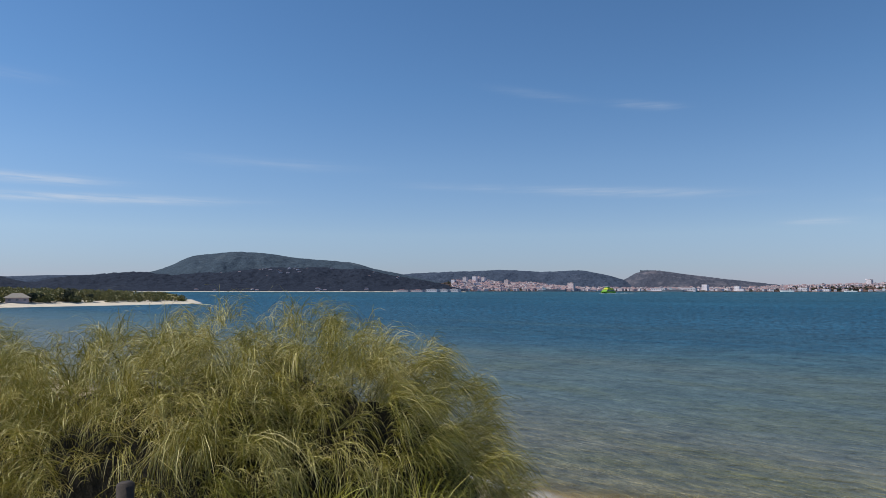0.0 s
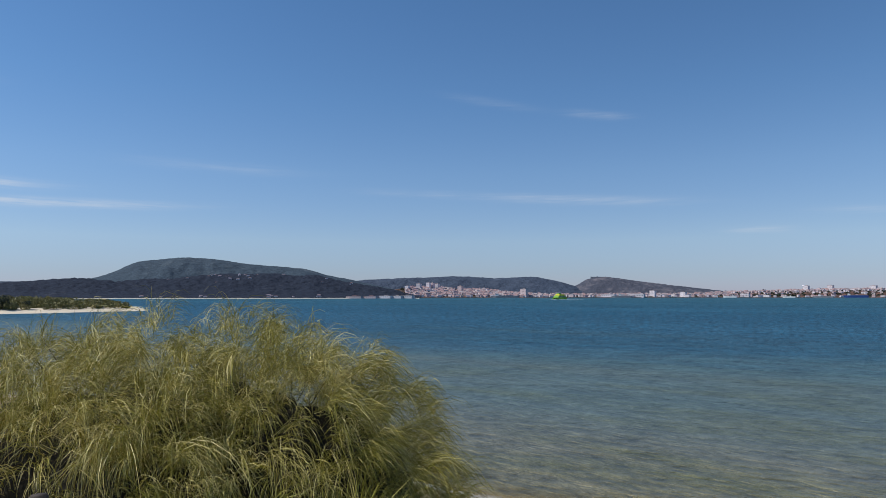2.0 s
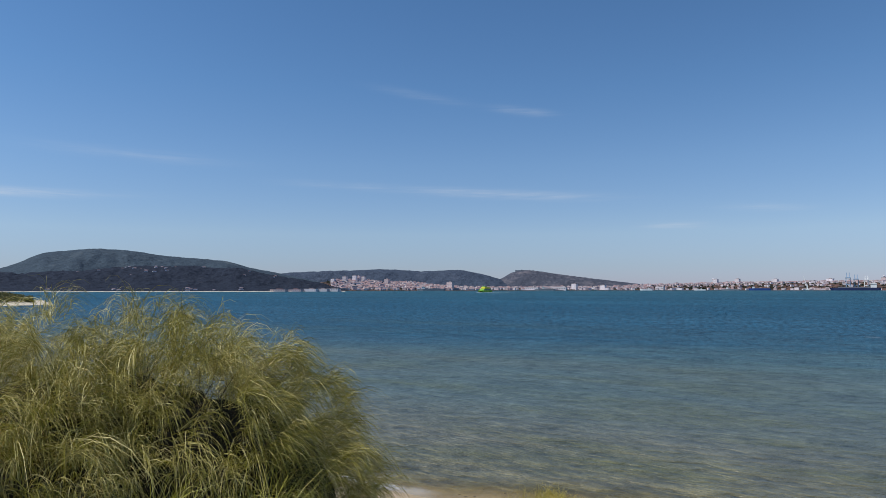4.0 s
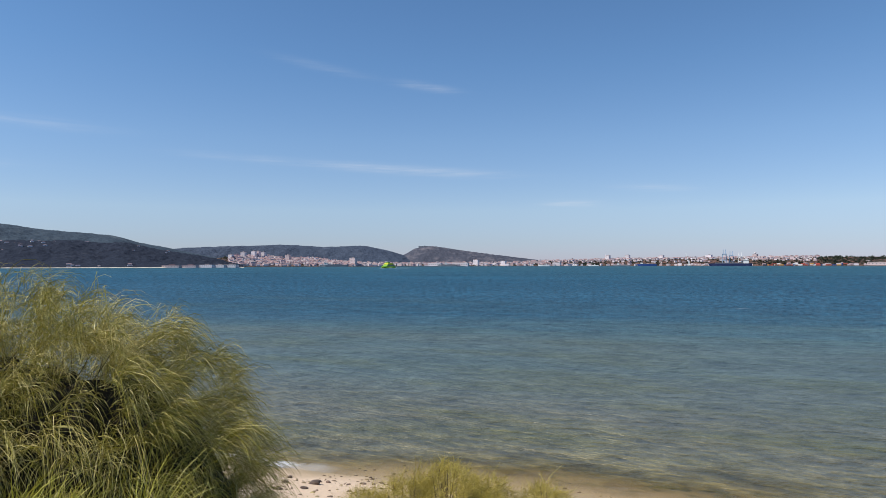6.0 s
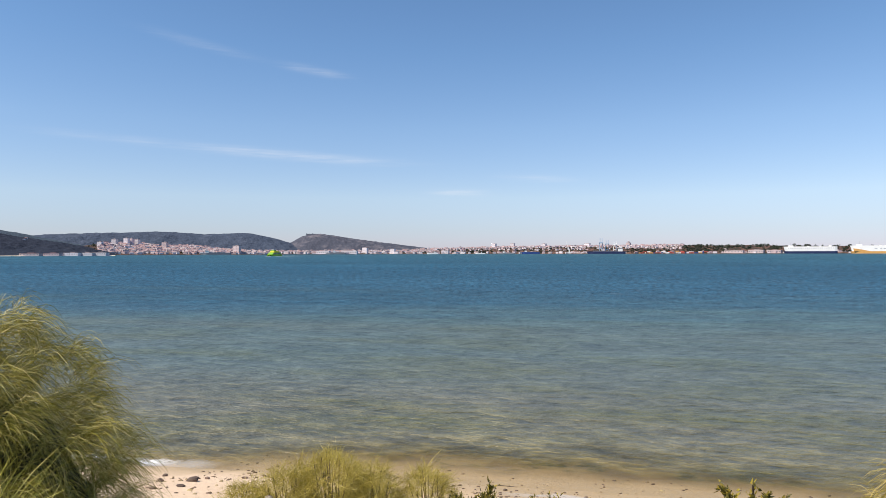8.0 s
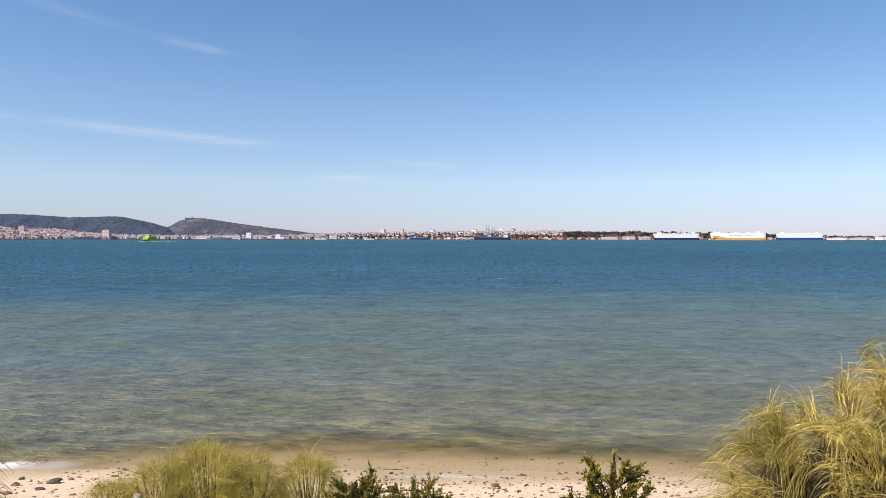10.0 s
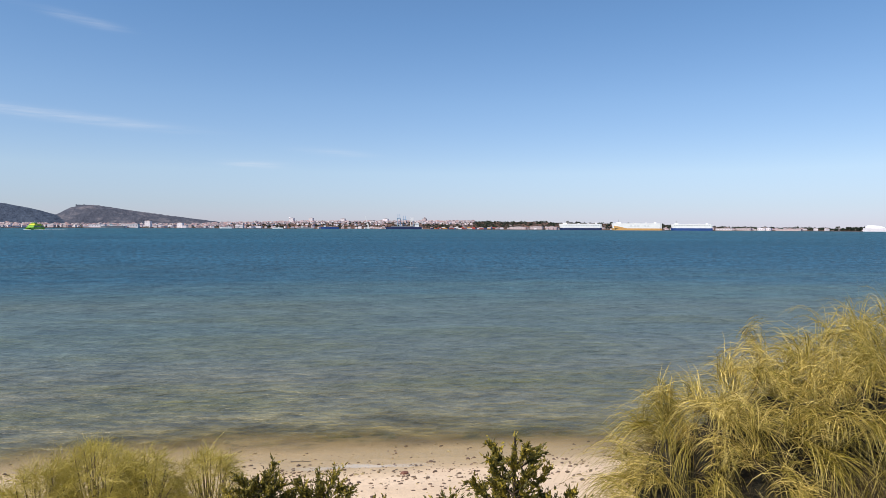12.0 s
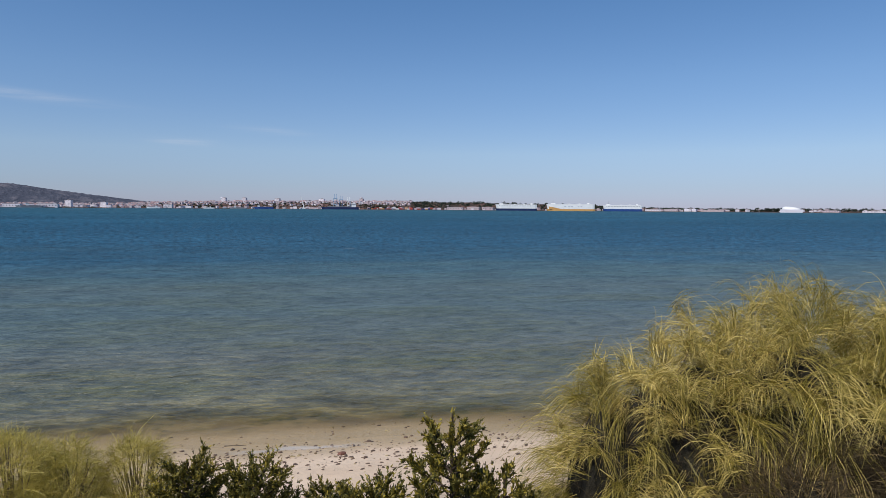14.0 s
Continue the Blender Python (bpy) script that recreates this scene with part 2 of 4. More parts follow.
def hill_material(name, wood, field, scale, field_part=0.55):
    m, g, bsdf, out = material(name)
    p = where(g)
    n1, n2, n3 = g.noise(p, scale, 5, 0.6), g.noise(p, scale * 6, 4, 0.6), g.noise(p, scale * 30, 2)
    f = g.math("ADD", g.math("MULTIPLY", n1, 0.6), g.math("MULTIPLY", n2, 0.4))
    col = g.mix(g.span(n3, 0.3, 0.7), tuple(c * 0.6 for c in wood) + (1,), (*wood, 1))
    col = g.mix(g.span(f, field_part, field_part + 0.1), col, (*field, 1))
    g.put(bsdf.inputs["Base Color"], col)
    bsdf.inputs["Roughness"].default_value = 1.0
    bsdf.inputs["Specular IOR Level"].default_value = 0.1
    g.put(bsdf.inputs["Normal"], g.bump(n2, 0.8, 0.08 / scale))
    return m


SAND = sand_material()
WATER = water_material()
BROOM = strand_material("broom_stems", (0.285, 0.255, 0.024), (0.74, 0.63, 0.26), 0.33)
BROOM_GOLD = strand_material("broom_stems_golden", (0.255, 0.205, 0.024), (0.60, 0.46, 0.14), 0.38)
BROOM_FRESH = strand_material("broom_stems_fresh", (0.36, 0.30, 0.038), (0.60, 0.49, 0.13), 0.36)
BROOM_GREEN = strand_material("broom_stems_green", (0.36, 0.35, 0.032), (0.60, 0.56, 0.13), 0.3)
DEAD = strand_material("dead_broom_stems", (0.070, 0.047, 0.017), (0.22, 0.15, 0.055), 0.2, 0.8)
JUNIPER = strand_material("juniper_needles", (0.088, 0.080, 0.008), (0.34, 0.26, 0.03), 0.30, 0.6)
MAQUIS = strand_material("maquis_leaves", (0.15, 0.15, 0.045), (0.26, 0.21, 0.08), 0.2, 0.7)
PINE = strand_material("dark_pine_leaves", (0.022, 0.035, 0.016), (0.05, 0.06, 0.025), 0.1, 0.7)
# near-black, as the shade inside the shrubs is put into this colour
CORE_SHADE = painted("old_broom_twigs", (0.022, 0.018, 0.008), 0.95, 0.4, 18, bump=0.05)
BARK = painted("bark", (0.13, 0.095, 0.065), 0.9, 0.25, 30, bump=0.01)
JUNIPER_BARK = painted("juniper_bark", (0.060, 0.040, 0.026), 0.9, 0.25, 30, bump=0.01)
# the four hills carry the blue of distance haze in their colours
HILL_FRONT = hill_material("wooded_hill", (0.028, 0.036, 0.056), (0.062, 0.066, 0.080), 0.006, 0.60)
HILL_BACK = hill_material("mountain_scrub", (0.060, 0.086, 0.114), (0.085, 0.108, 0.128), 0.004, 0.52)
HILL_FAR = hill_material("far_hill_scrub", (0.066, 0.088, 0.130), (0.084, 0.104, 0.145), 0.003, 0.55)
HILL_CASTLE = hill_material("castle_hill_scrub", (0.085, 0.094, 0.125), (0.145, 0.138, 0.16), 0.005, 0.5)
TOWN_LAND = hill_material("town_ground", (0.055, 0.050, 0.042), (0.17, 0.095, 0.075), 0.02, 0.46)


# ---- mesh helpers ----
def mesh_np(name, verts, faces, mat, parent=None, label="", smooth=False):
    """A mesh object from numpy arrays (faces all of one size)."""
    me = bpy.data.meshes.new(name)
    verts, faces = np.asarray(verts, dtype=np.float32), np.asarray(faces, dtype=np.int32)
    k = faces.shape[1]
    me.vertices.add(len(verts))
    me.vertices.foreach_set("co", verts.ravel())
    me.loops.add(faces.size)
    me.loops.foreach_set("vertex_index", faces.ravel())
    me.polygons.add(len(faces))
    me.polygons.foreach_set("loop_start", np.arange(0, faces.size, k, dtype=np.int32))
    me.polygons.foreach_set("loop_total", np.full(len(faces), k, dtype=np.int32))
    me.polygons.foreach_set("use_smooth", np.full(len(faces), smooth))
    me.update(calc_edges=True)
    me.materials.append(mat)
    ob = new(name, me)
    if parent:
        ob.parent = parent
    return tagged(ob, label)


def part(name, bm, mat, parent=None, label="", smooth=False):
    me = bpy.data.meshes.new(name)
    for f in bm.faces:
        f.smooth = smooth
    bm.to_mesh(me)
    bm.free()
    me.materials.append(mat)
    ob = new(name, me)
    if parent:
        ob.parent = parent
    return tagged(ob, label)


def thing(name, place, label, category, group="", turn=0.0):
    ob = new(name)
    ob.matrix_basis = pose(*place, 0, 0, turn)
    ob.empty_display_size = 0.1
    return tagged(ob, label, category, group)


def box(bm, x0, x1, y0, y1, z0, z1, bevel=0.0):
    r = bmesh.ops.create_cube(bm, size=1.0, matrix=Matrix.Translation(((x0 + x1) / 2, (y0 + y1) / 2, (z0 + z1) / 2)) @ Matrix.Diagonal((x1 - x0, y1 - y0, z1 - z0, 1)))
    if bevel:
        bmesh.ops.bevel(bm, geom=list({e for v in r["verts"] for e in v.link_edges}), offset=bevel, segments=2, affect="EDGES")
    return bm


def grid_mesh(name, xs, ys, fn, mat, label="", smooth=True):
    """A sheet over the grid xs by ys, fn giving each corner's place."""
    v = [fn(x, y) for x in xs for y in ys]
    i, j = np.meshgrid(np.arange(len(xs) - 1), np.arange(len(ys) - 1), indexing="ij")
    a = (i * len(ys) + j).ravel()
    return mesh_np(name, v, np.stack([a, a + len(ys), a + len(ys) + 1, a + 1], 1), mat, None, label, smooth)


# ---- ground, sea ----
def stretch(lo, hi, fine, n_fine, reach, n_out):
    inner = np.linspace(lo, hi, n_fine)
    out = np.geomspace(fine, reach, n_out)
    return np.concatenate([lo - out[::-1], inner, hi + out])


def build_ground():
    us, ss = stretch(-4, 18, 0.4, 90, 4750, 26), stretch(-14, 14, 0.4, 90, 4750, 26)
    def place(u, s):
        x, y = 0.65 * u + 0.76 * s, 0.76 * u - 0.65 * s
        return (x, y, ground_z(x, y))
    ob = grid_mesh("ground", us, ss, place, SAND)
    tagged(ob, "pale sandy slope and beach running under the water", "ground", kind="structure")


def build_water():
    us, ss = stretch(9.0, 40, 0.5, 60, 4700, 26), stretch(-40, 40, 1, 60, 4700, 26)
    def place(u, s):
        x, y = 0.65 * u + 0.76 * s, 0.76 * u - 0.65 * s
        return (x, y, 0.0)
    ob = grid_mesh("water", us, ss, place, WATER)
    tagged(ob, "rippled blue-green bay water, clear over sand at the shore", "water", kind="structure")


build_ground()
build_water()


# ---- hills over the bay: bearing and height of the skyline in degrees ----
def build_hill(name, dist, deep, crest, mat, label, rough=0.05, step=0.12, base=0.0, knobs=0.02, steps=26, grain=(4.1, 14)):
    azs = np.arange(crest[0][0], crest[-1][0] + 1e-6, step)
    tops = np.interp(azs, [c[0] for c in crest], [c[1] for c in crest])
    tops = np.convolve(np.pad(tops, 3, mode="edge"), np.ones(7) / 7, mode="valid")
    rows = np.concatenate([np.linspace(0, 1, steps), np.linspace(1.05, 1.35, 5)])
    def place(i, k):
        az, top = azs[int(i)], tops[int(i)]
        d = dist + deep * k
        full = math.tan(radians(top)) * (dist + deep) + 4.0
        rise = math.sin(min(k, 1.0) * math.pi / 2) ** 1.15 if k <= 1 else math.cos((k - 1) * 2.2)
        n = noise.fractal(Vector((az * 0.35, k * 2.2, dist * 0.01)), 1.0, 2.0, 5)
        tip = knobs * noise.fractal(Vector((az * grain[0], k * grain[1], 4.4)), 1.0, 2.0, 4)
        z = base + (full - base) * max(0, rise * (1 + rough * 3 * n * (1 - rise) * 2)) + tip * dist * 0.0175 * min(1, rise * 2)
        return far(az, d, max(-1.0, z) if k > 0 else -1.0)
    ob = grid_mesh(name, np.arange(len(azs)), rows, place, mat)
    tagged(ob, label, "hill", kind="structure")
    return lambda az, k: place(min(len(azs) - 1, max(0, round((az - azs[0]) / step))), k)


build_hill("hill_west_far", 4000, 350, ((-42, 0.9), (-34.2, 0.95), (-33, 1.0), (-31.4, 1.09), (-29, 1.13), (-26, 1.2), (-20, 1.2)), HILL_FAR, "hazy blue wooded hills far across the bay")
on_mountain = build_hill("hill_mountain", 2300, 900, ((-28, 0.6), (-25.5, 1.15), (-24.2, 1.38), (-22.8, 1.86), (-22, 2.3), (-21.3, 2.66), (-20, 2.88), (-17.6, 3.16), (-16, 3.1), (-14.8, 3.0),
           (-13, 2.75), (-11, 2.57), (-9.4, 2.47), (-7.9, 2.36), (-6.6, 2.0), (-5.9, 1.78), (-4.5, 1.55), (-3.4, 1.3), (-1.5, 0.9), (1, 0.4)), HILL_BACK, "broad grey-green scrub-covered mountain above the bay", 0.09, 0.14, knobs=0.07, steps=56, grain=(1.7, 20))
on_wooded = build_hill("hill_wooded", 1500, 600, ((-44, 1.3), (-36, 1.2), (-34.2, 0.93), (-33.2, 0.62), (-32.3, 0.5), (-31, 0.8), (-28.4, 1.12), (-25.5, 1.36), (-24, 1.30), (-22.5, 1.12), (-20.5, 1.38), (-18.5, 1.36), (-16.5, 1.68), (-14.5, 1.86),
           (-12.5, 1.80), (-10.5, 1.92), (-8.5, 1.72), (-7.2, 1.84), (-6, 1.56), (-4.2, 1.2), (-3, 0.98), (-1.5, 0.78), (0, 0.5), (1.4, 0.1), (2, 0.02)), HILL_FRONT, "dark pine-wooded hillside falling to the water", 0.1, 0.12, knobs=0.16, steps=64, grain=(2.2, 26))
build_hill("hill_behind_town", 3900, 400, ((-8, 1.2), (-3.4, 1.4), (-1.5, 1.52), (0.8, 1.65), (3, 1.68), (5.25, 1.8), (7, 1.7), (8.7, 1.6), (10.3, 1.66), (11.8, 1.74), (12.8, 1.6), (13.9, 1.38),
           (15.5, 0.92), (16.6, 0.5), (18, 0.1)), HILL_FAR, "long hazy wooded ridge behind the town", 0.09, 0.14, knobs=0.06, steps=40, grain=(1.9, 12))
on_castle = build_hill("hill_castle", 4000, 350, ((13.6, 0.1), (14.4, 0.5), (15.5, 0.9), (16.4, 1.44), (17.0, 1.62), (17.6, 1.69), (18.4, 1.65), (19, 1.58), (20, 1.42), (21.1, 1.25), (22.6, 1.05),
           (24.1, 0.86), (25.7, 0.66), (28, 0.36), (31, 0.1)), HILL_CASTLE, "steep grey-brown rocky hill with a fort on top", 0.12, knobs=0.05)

LAND = ((-6, 0.06), (-2, 0.25), (0.5, 0.75), (2.5, 0.80), (5, 0.66), (8, 0.55), (10, 0.42), (12, 0.22), (16, 0.16), (22, 0.18), (26, 0.24), (30, 0.38), (34, 0.48), (38, 0.52), (42, 0.56),
        (46, 0.58), (50, 0.62), (54, 0.60), (58, 0.52), (62, 0.48), (66, 0.34), (70, 0.17), (73, 0.13), (80, 0.12), (100, 0.12))
SHORE_D = ((-10, 2000), (-4, 2200), (4, 2500), (15, 2900), (30, 3400), (45, 3500), (100, 3500))


def land_top(az):
    return float(np.interp(az, [c[0] for c in LAND], [c[1] for c in LAND]))


def shore_d(az):
    return float(np.interp(az, [c[0] for c in SHORE_D], [c[1] for c in SHORE_D]))


def land_z(az, k):
    """Height of the town's ground, k from 0 at the quay to 1 on the crest 500 m behind it."""
    d = shore_d(az) + 500 * k
    full = math.tan(radians(land_top(az))) * (shore_d(az) + 500) + 4
    return 2.0 + (full - 2.0) * max(0.0, (k - 0.06) / 0.94) ** 0.9 if k > 0.0 else 2.0


def build_town_land():
    azs, ks = np.arange(-6, 100, 0.25), (-0.02, -0.004, 0.0, 0.06, 0.15, 0.25, 0.35, 0.45, 0.55, 0.65, 0.75, 0.85, 0.95, 1.0, 1.2, 1.8)
    def place(az, k):
        if k < 0:
            return far(az, shore_d(az) + 500 * k, -2 if k < -0.01 else 0.3)
        bumpy = 4 * noise.fractal(Vector((az * 0.9, k * 4, 2.0)), 1.0, 2.0, 4) * min(1, k * 3)
        return far(az, shore_d(az) + 500 * k, land_z(az, min(k, 1.0)) + bumpy - (30 * (k - 1) if k > 1 else 0))
    ob = grid_mesh("shore_land", azs, ks, place, TOWN_LAND)
    tagged(ob, "low town shore with scrub and bare earth slopes", "land", kind="structure")


build_town_land()


# ---- foliage made of single stems ----
def strands(root, way, length, width, segs=5, droop=0.25, wind=(0, 0, 0), jitter=0.08, rng=None):
    """Ribbons that start at root, go off along way and bow down. Returns their corners and quads."""
    n = len(root)
    d = way / np.linalg.norm(way, axis=1, keepdims=True)
    pts, dirs = [root], [d]
    step = (length / segs)[:, None]
    pull = np.array([0, 0, -1.0]) * (droop if np.isscalar(droop) else droop[:, None]) + np.array(wind)
    for k in range(segs):
        p = pts[-1] + d * step
        d = d + pull * (0.85 + 0.3 * k) + rng.normal(0, jitter, (n, 3))
        d /= np.linalg.norm(d, axis=1, keepdims=True)
        pts.append(p)
        dirs.append(d)
    side = rng.normal(0, 1, (n, 3))
    out = np.empty((n, segs + 1, 2, 3), dtype=np.float32)
    for k in range(segs + 1):
        s = np.cross(dirs[k], side)
        s /= np.linalg.norm(s, axis=1, keepdims=True) + 1e-9
        w = (width * (1.0 - 0.75 * (k / segs) ** 1.5))[:, None] * 0.5
        out[:, k, 0], out[:, k, 1] = pts[k] - s * w, pts[k] + s * w
    base = (np.arange(n) * (segs + 1) * 2)[:, None] + (np.arange(segs) * 2)[None, :]
    quads = np.stack([base, base + 1, base + 3, base + 2], -1).reshape(-1, 4)
    return out.reshape(-1, 3), quads


def tubes(paths, radii):
    """Four-sided tapering tubes along polylines of equal length."""
    paths = np.asarray(paths)
    n, k = paths.shape[:2]
    d = np.gradient(paths, axis=1)
    a = np.cross(d, np.array([0.3, 0.8, 0.5]))
    a /= np.linalg.norm(a, axis=2, keepdims=True) + 1e-9
    b = np.cross(d, a)
    b /= np.linalg.norm(b, axis=2, keepdims=True) + 1e-9
    r = np.asarray(radii)[:, None] * np.linspace(1, 0.3, k)[None, :]
    ring = np.stack([paths + (a * c + b * s) * r[..., None] for c, s in ((1, 0), (0, 1), (-1, 0), (0, -1))], 2)
    q = []
    base = (np.arange(n) * k * 4)[:, None, None] + (np.arange(k - 1) * 4)[None, :, None]
    for j in range(4):
        q.append(np.concatenate([base + j, base + (j + 1) % 4, base + 4 + (j + 1) % 4, base + 4 + j], 2))
    return ring.reshape(-1, 3), np.concatenate(q, 1).reshape(-1, 4)


def broom(name, base, lobes, gap, per, length, width, mat, label, seed, droop=0.40, wind=(0.06, -0.02, 0), up=0.75, spread=0.75, fan=0.10, core=0.0, bare=(), curl=0.03, segs=5, subs=11, group="broom shrubs"):
    """A broom shrub: woody limbs rise from base to heads, spaced by gap over its lobes (centre and radii); from each head locks of thin stems spring up and hang over like a fountain."""
    rng = np.random.default_rng(seed)
    bx, by = base
    bz = ground_z(bx, by) - 0.03
    ob = thing(name, (bx, by, bz), label, "shrub", group)
    L = np.array(lobes)
    area = L[:, 3] * L[:, 4] + L[:, 4] * L[:, 5] + L[:, 3] * L[:, 5]
    heads, outs = [], []
    for i in rng.choice(len(L), 14000, p=area / area.sum()):
        v = rng.normal(0, 1, 3)
        v /= np.linalg.norm(v)
        if v[2] < -0.55:
            continue
        p = L[i, :3] + v * L[i, 3:] * rng.uniform(0.78, 0.98)
        if p[2] < bz + 0.10 or (np.sqrt((((p - L[:, :3]) / L[:, 3:]) ** 2).sum(1)) < 0.70).any():
            continue
        if any(np.linalg.norm(p - np.array(h[:3])) < h[3] for h in bare) and rng.random() > 0.04:
            continue
        if heads and np.min(np.linalg.norm(np.array(heads) - p, axis=1)) < gap * rng.uniform(0.75, 1.35):
            continue
        n = v / L[i, 3:]
        heads.append(p)
        outs.append(n / np.linalg.norm(n))
    heads, outs = np.array(heads), np.array(outs)
    n = len(heads)
    drift = np.array([noise.noise_vector(Vector(h) * 1.9 + Vector((0, seed, 0))) for h in heads])
    main = outs * 0.6 + np.array([0, 0, up]) + drift * 0.45 + np.array(wind) * 2
    main /= np.linalg.norm(main, axis=1, keepdims=True)
    vigour = rng.uniform(0.62, 1.28, n)
    lock = np.repeat(np.arange(n), subs)
    lw = main[lock] + rng.normal(0, spread, (n * subs, 3)) + outs[lock] * 0.25
    lw /= np.linalg.norm(lw, axis=1, keepdims=True)
    l_len = vigour[lock] * rng.uniform(0.55, 1.2, n * subs) * (1.0 - 0.42 * np.maximum(0, lw[:, 2]))
    l_root = (heads - np.array([bx, by, bz]))[lock] + rng.normal(0, gap * 0.22, (n * subs, 3))
    idx = np.repeat(np.arange(n * subs), max(1, per // subs))
    m = len(idx)
    root = l_root[idx] + lw[idx] * (rng.uniform(-0.9, 0.5, m) * 0.22 * length)[:, None] + rng.normal(0, 0.013, (m, 3))
    w = lw[idx] + rng.normal(0, fan, (m, 3))
    ln = length * l_len[idx] * rng.uniform(0.6, 1.08, m)
    verts, quads = strands(root, w, ln, width * rng.uniform(0.6, 1.35, m), segs, droop * rng.uniform(0.8, 1.2, m), wind, curl, rng)
    mesh_np("crown", verts, quads, mat, ob)
    # added solid lumps fill the crown, so gaps between stems read as deep shade
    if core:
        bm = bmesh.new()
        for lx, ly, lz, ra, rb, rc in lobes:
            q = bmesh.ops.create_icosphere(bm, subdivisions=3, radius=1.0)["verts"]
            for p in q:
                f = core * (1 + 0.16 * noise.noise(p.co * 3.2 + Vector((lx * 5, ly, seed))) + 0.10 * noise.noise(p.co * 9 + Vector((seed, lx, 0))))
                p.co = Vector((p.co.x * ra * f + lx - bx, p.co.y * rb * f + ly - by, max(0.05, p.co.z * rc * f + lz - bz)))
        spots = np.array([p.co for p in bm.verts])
        part("inner_growth", bm, CORE_SHADE, ob, "solid lumpy core in the crown, coloured near-black for its inner shade")
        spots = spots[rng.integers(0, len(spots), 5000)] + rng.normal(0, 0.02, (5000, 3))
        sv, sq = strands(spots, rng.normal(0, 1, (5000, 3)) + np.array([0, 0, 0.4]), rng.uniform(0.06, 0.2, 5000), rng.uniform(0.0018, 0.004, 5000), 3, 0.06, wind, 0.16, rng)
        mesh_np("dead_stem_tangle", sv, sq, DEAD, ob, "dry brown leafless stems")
    stems = min(n, 90)
    sel = rng.choice(n, stems, replace=False)
    t = np.linspace(0, 1, 6)[None, :, None]
    tip = (heads - np.array([bx, by, bz]))[sel][:, None, :]
    foot = rng.normal(0, 0.05, (stems, 1, 3)) * np.array([1, 1, 0])
    mid = tip * np.array([0.35, 0.35, 0.62]) + rng.normal(0, 0.04, (stems, 1, 3))
    path = (1 - t) ** 2 * foot + 2 * t * (1 - t) * mid + t ** 2 * tip
    tv, tq = tubes(path, rng.uniform(0.004, 0.012, stems))
    mesh_np("branchwork", tv, tq, BARK, ob, "", True)
    return ob


BREEZE = (0.05, -0.02, 0.0)
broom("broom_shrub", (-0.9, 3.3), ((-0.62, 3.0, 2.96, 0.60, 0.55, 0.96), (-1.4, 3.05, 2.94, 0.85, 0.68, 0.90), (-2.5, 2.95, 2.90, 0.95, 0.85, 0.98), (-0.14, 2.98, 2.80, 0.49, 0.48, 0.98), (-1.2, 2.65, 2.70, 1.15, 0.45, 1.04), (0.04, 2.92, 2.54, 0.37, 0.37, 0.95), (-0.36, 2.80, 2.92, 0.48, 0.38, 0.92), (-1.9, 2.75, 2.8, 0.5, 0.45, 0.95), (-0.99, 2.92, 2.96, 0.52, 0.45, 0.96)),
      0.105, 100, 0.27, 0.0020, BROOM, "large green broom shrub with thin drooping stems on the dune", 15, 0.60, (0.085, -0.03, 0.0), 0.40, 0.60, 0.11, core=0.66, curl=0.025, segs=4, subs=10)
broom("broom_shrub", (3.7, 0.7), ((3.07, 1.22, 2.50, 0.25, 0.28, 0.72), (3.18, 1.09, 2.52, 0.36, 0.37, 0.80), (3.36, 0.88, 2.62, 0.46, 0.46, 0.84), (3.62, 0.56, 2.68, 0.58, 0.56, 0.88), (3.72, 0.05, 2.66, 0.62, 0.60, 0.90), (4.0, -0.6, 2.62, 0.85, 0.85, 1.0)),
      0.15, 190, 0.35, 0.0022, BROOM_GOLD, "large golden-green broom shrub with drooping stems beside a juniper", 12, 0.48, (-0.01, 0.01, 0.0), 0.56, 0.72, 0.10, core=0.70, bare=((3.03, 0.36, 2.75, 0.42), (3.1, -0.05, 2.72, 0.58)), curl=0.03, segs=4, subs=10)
broom("broom_shrub", (-3.6, 4.4), ((-3.6, 4.4, 2.6, 0.9, 0.7, 1.1),), 0.30, 260, 0.4, 0.0034, BROOM, "grey-green broom shrub at the dune's edge", 13, 0.35, BREEZE, core=0.8, segs=3)
broom("broom_shrub", (-0.15, 2.1), ((-0.10, 2.1, 2.66, 0.24, 0.22, 0.50), (-0.36, 2.05, 2.70, 0.30, 0.22, 0.54), (-0.66, 2.0, 2.62, 0.28, 0.2, 0.54)), 0.10, 120, 0.42, 0.0027, BROOM_GREEN, "low bright green broom with upright stems before a larger one", 14, 0.12, (0.07, -0.01, 0.0), 1.0, 0.40, 0.16, curl=0.05, segs=4)
broom("broom_shrub", (3.08, 0.35), ((3.08, 0.40, 2.50, 0.28, 0.32, 0.52), (3.15, 0.0, 2.52, 0.30, 0.35, 0.56)), 0.12, 120, 0.24, 0.0026, DEAD, "half-dead brown broom with bare twiggy stems", 16, 0.12, BREEZE, 0.5, 0.8, 0.30, 0.78, (), 0.14, 4)
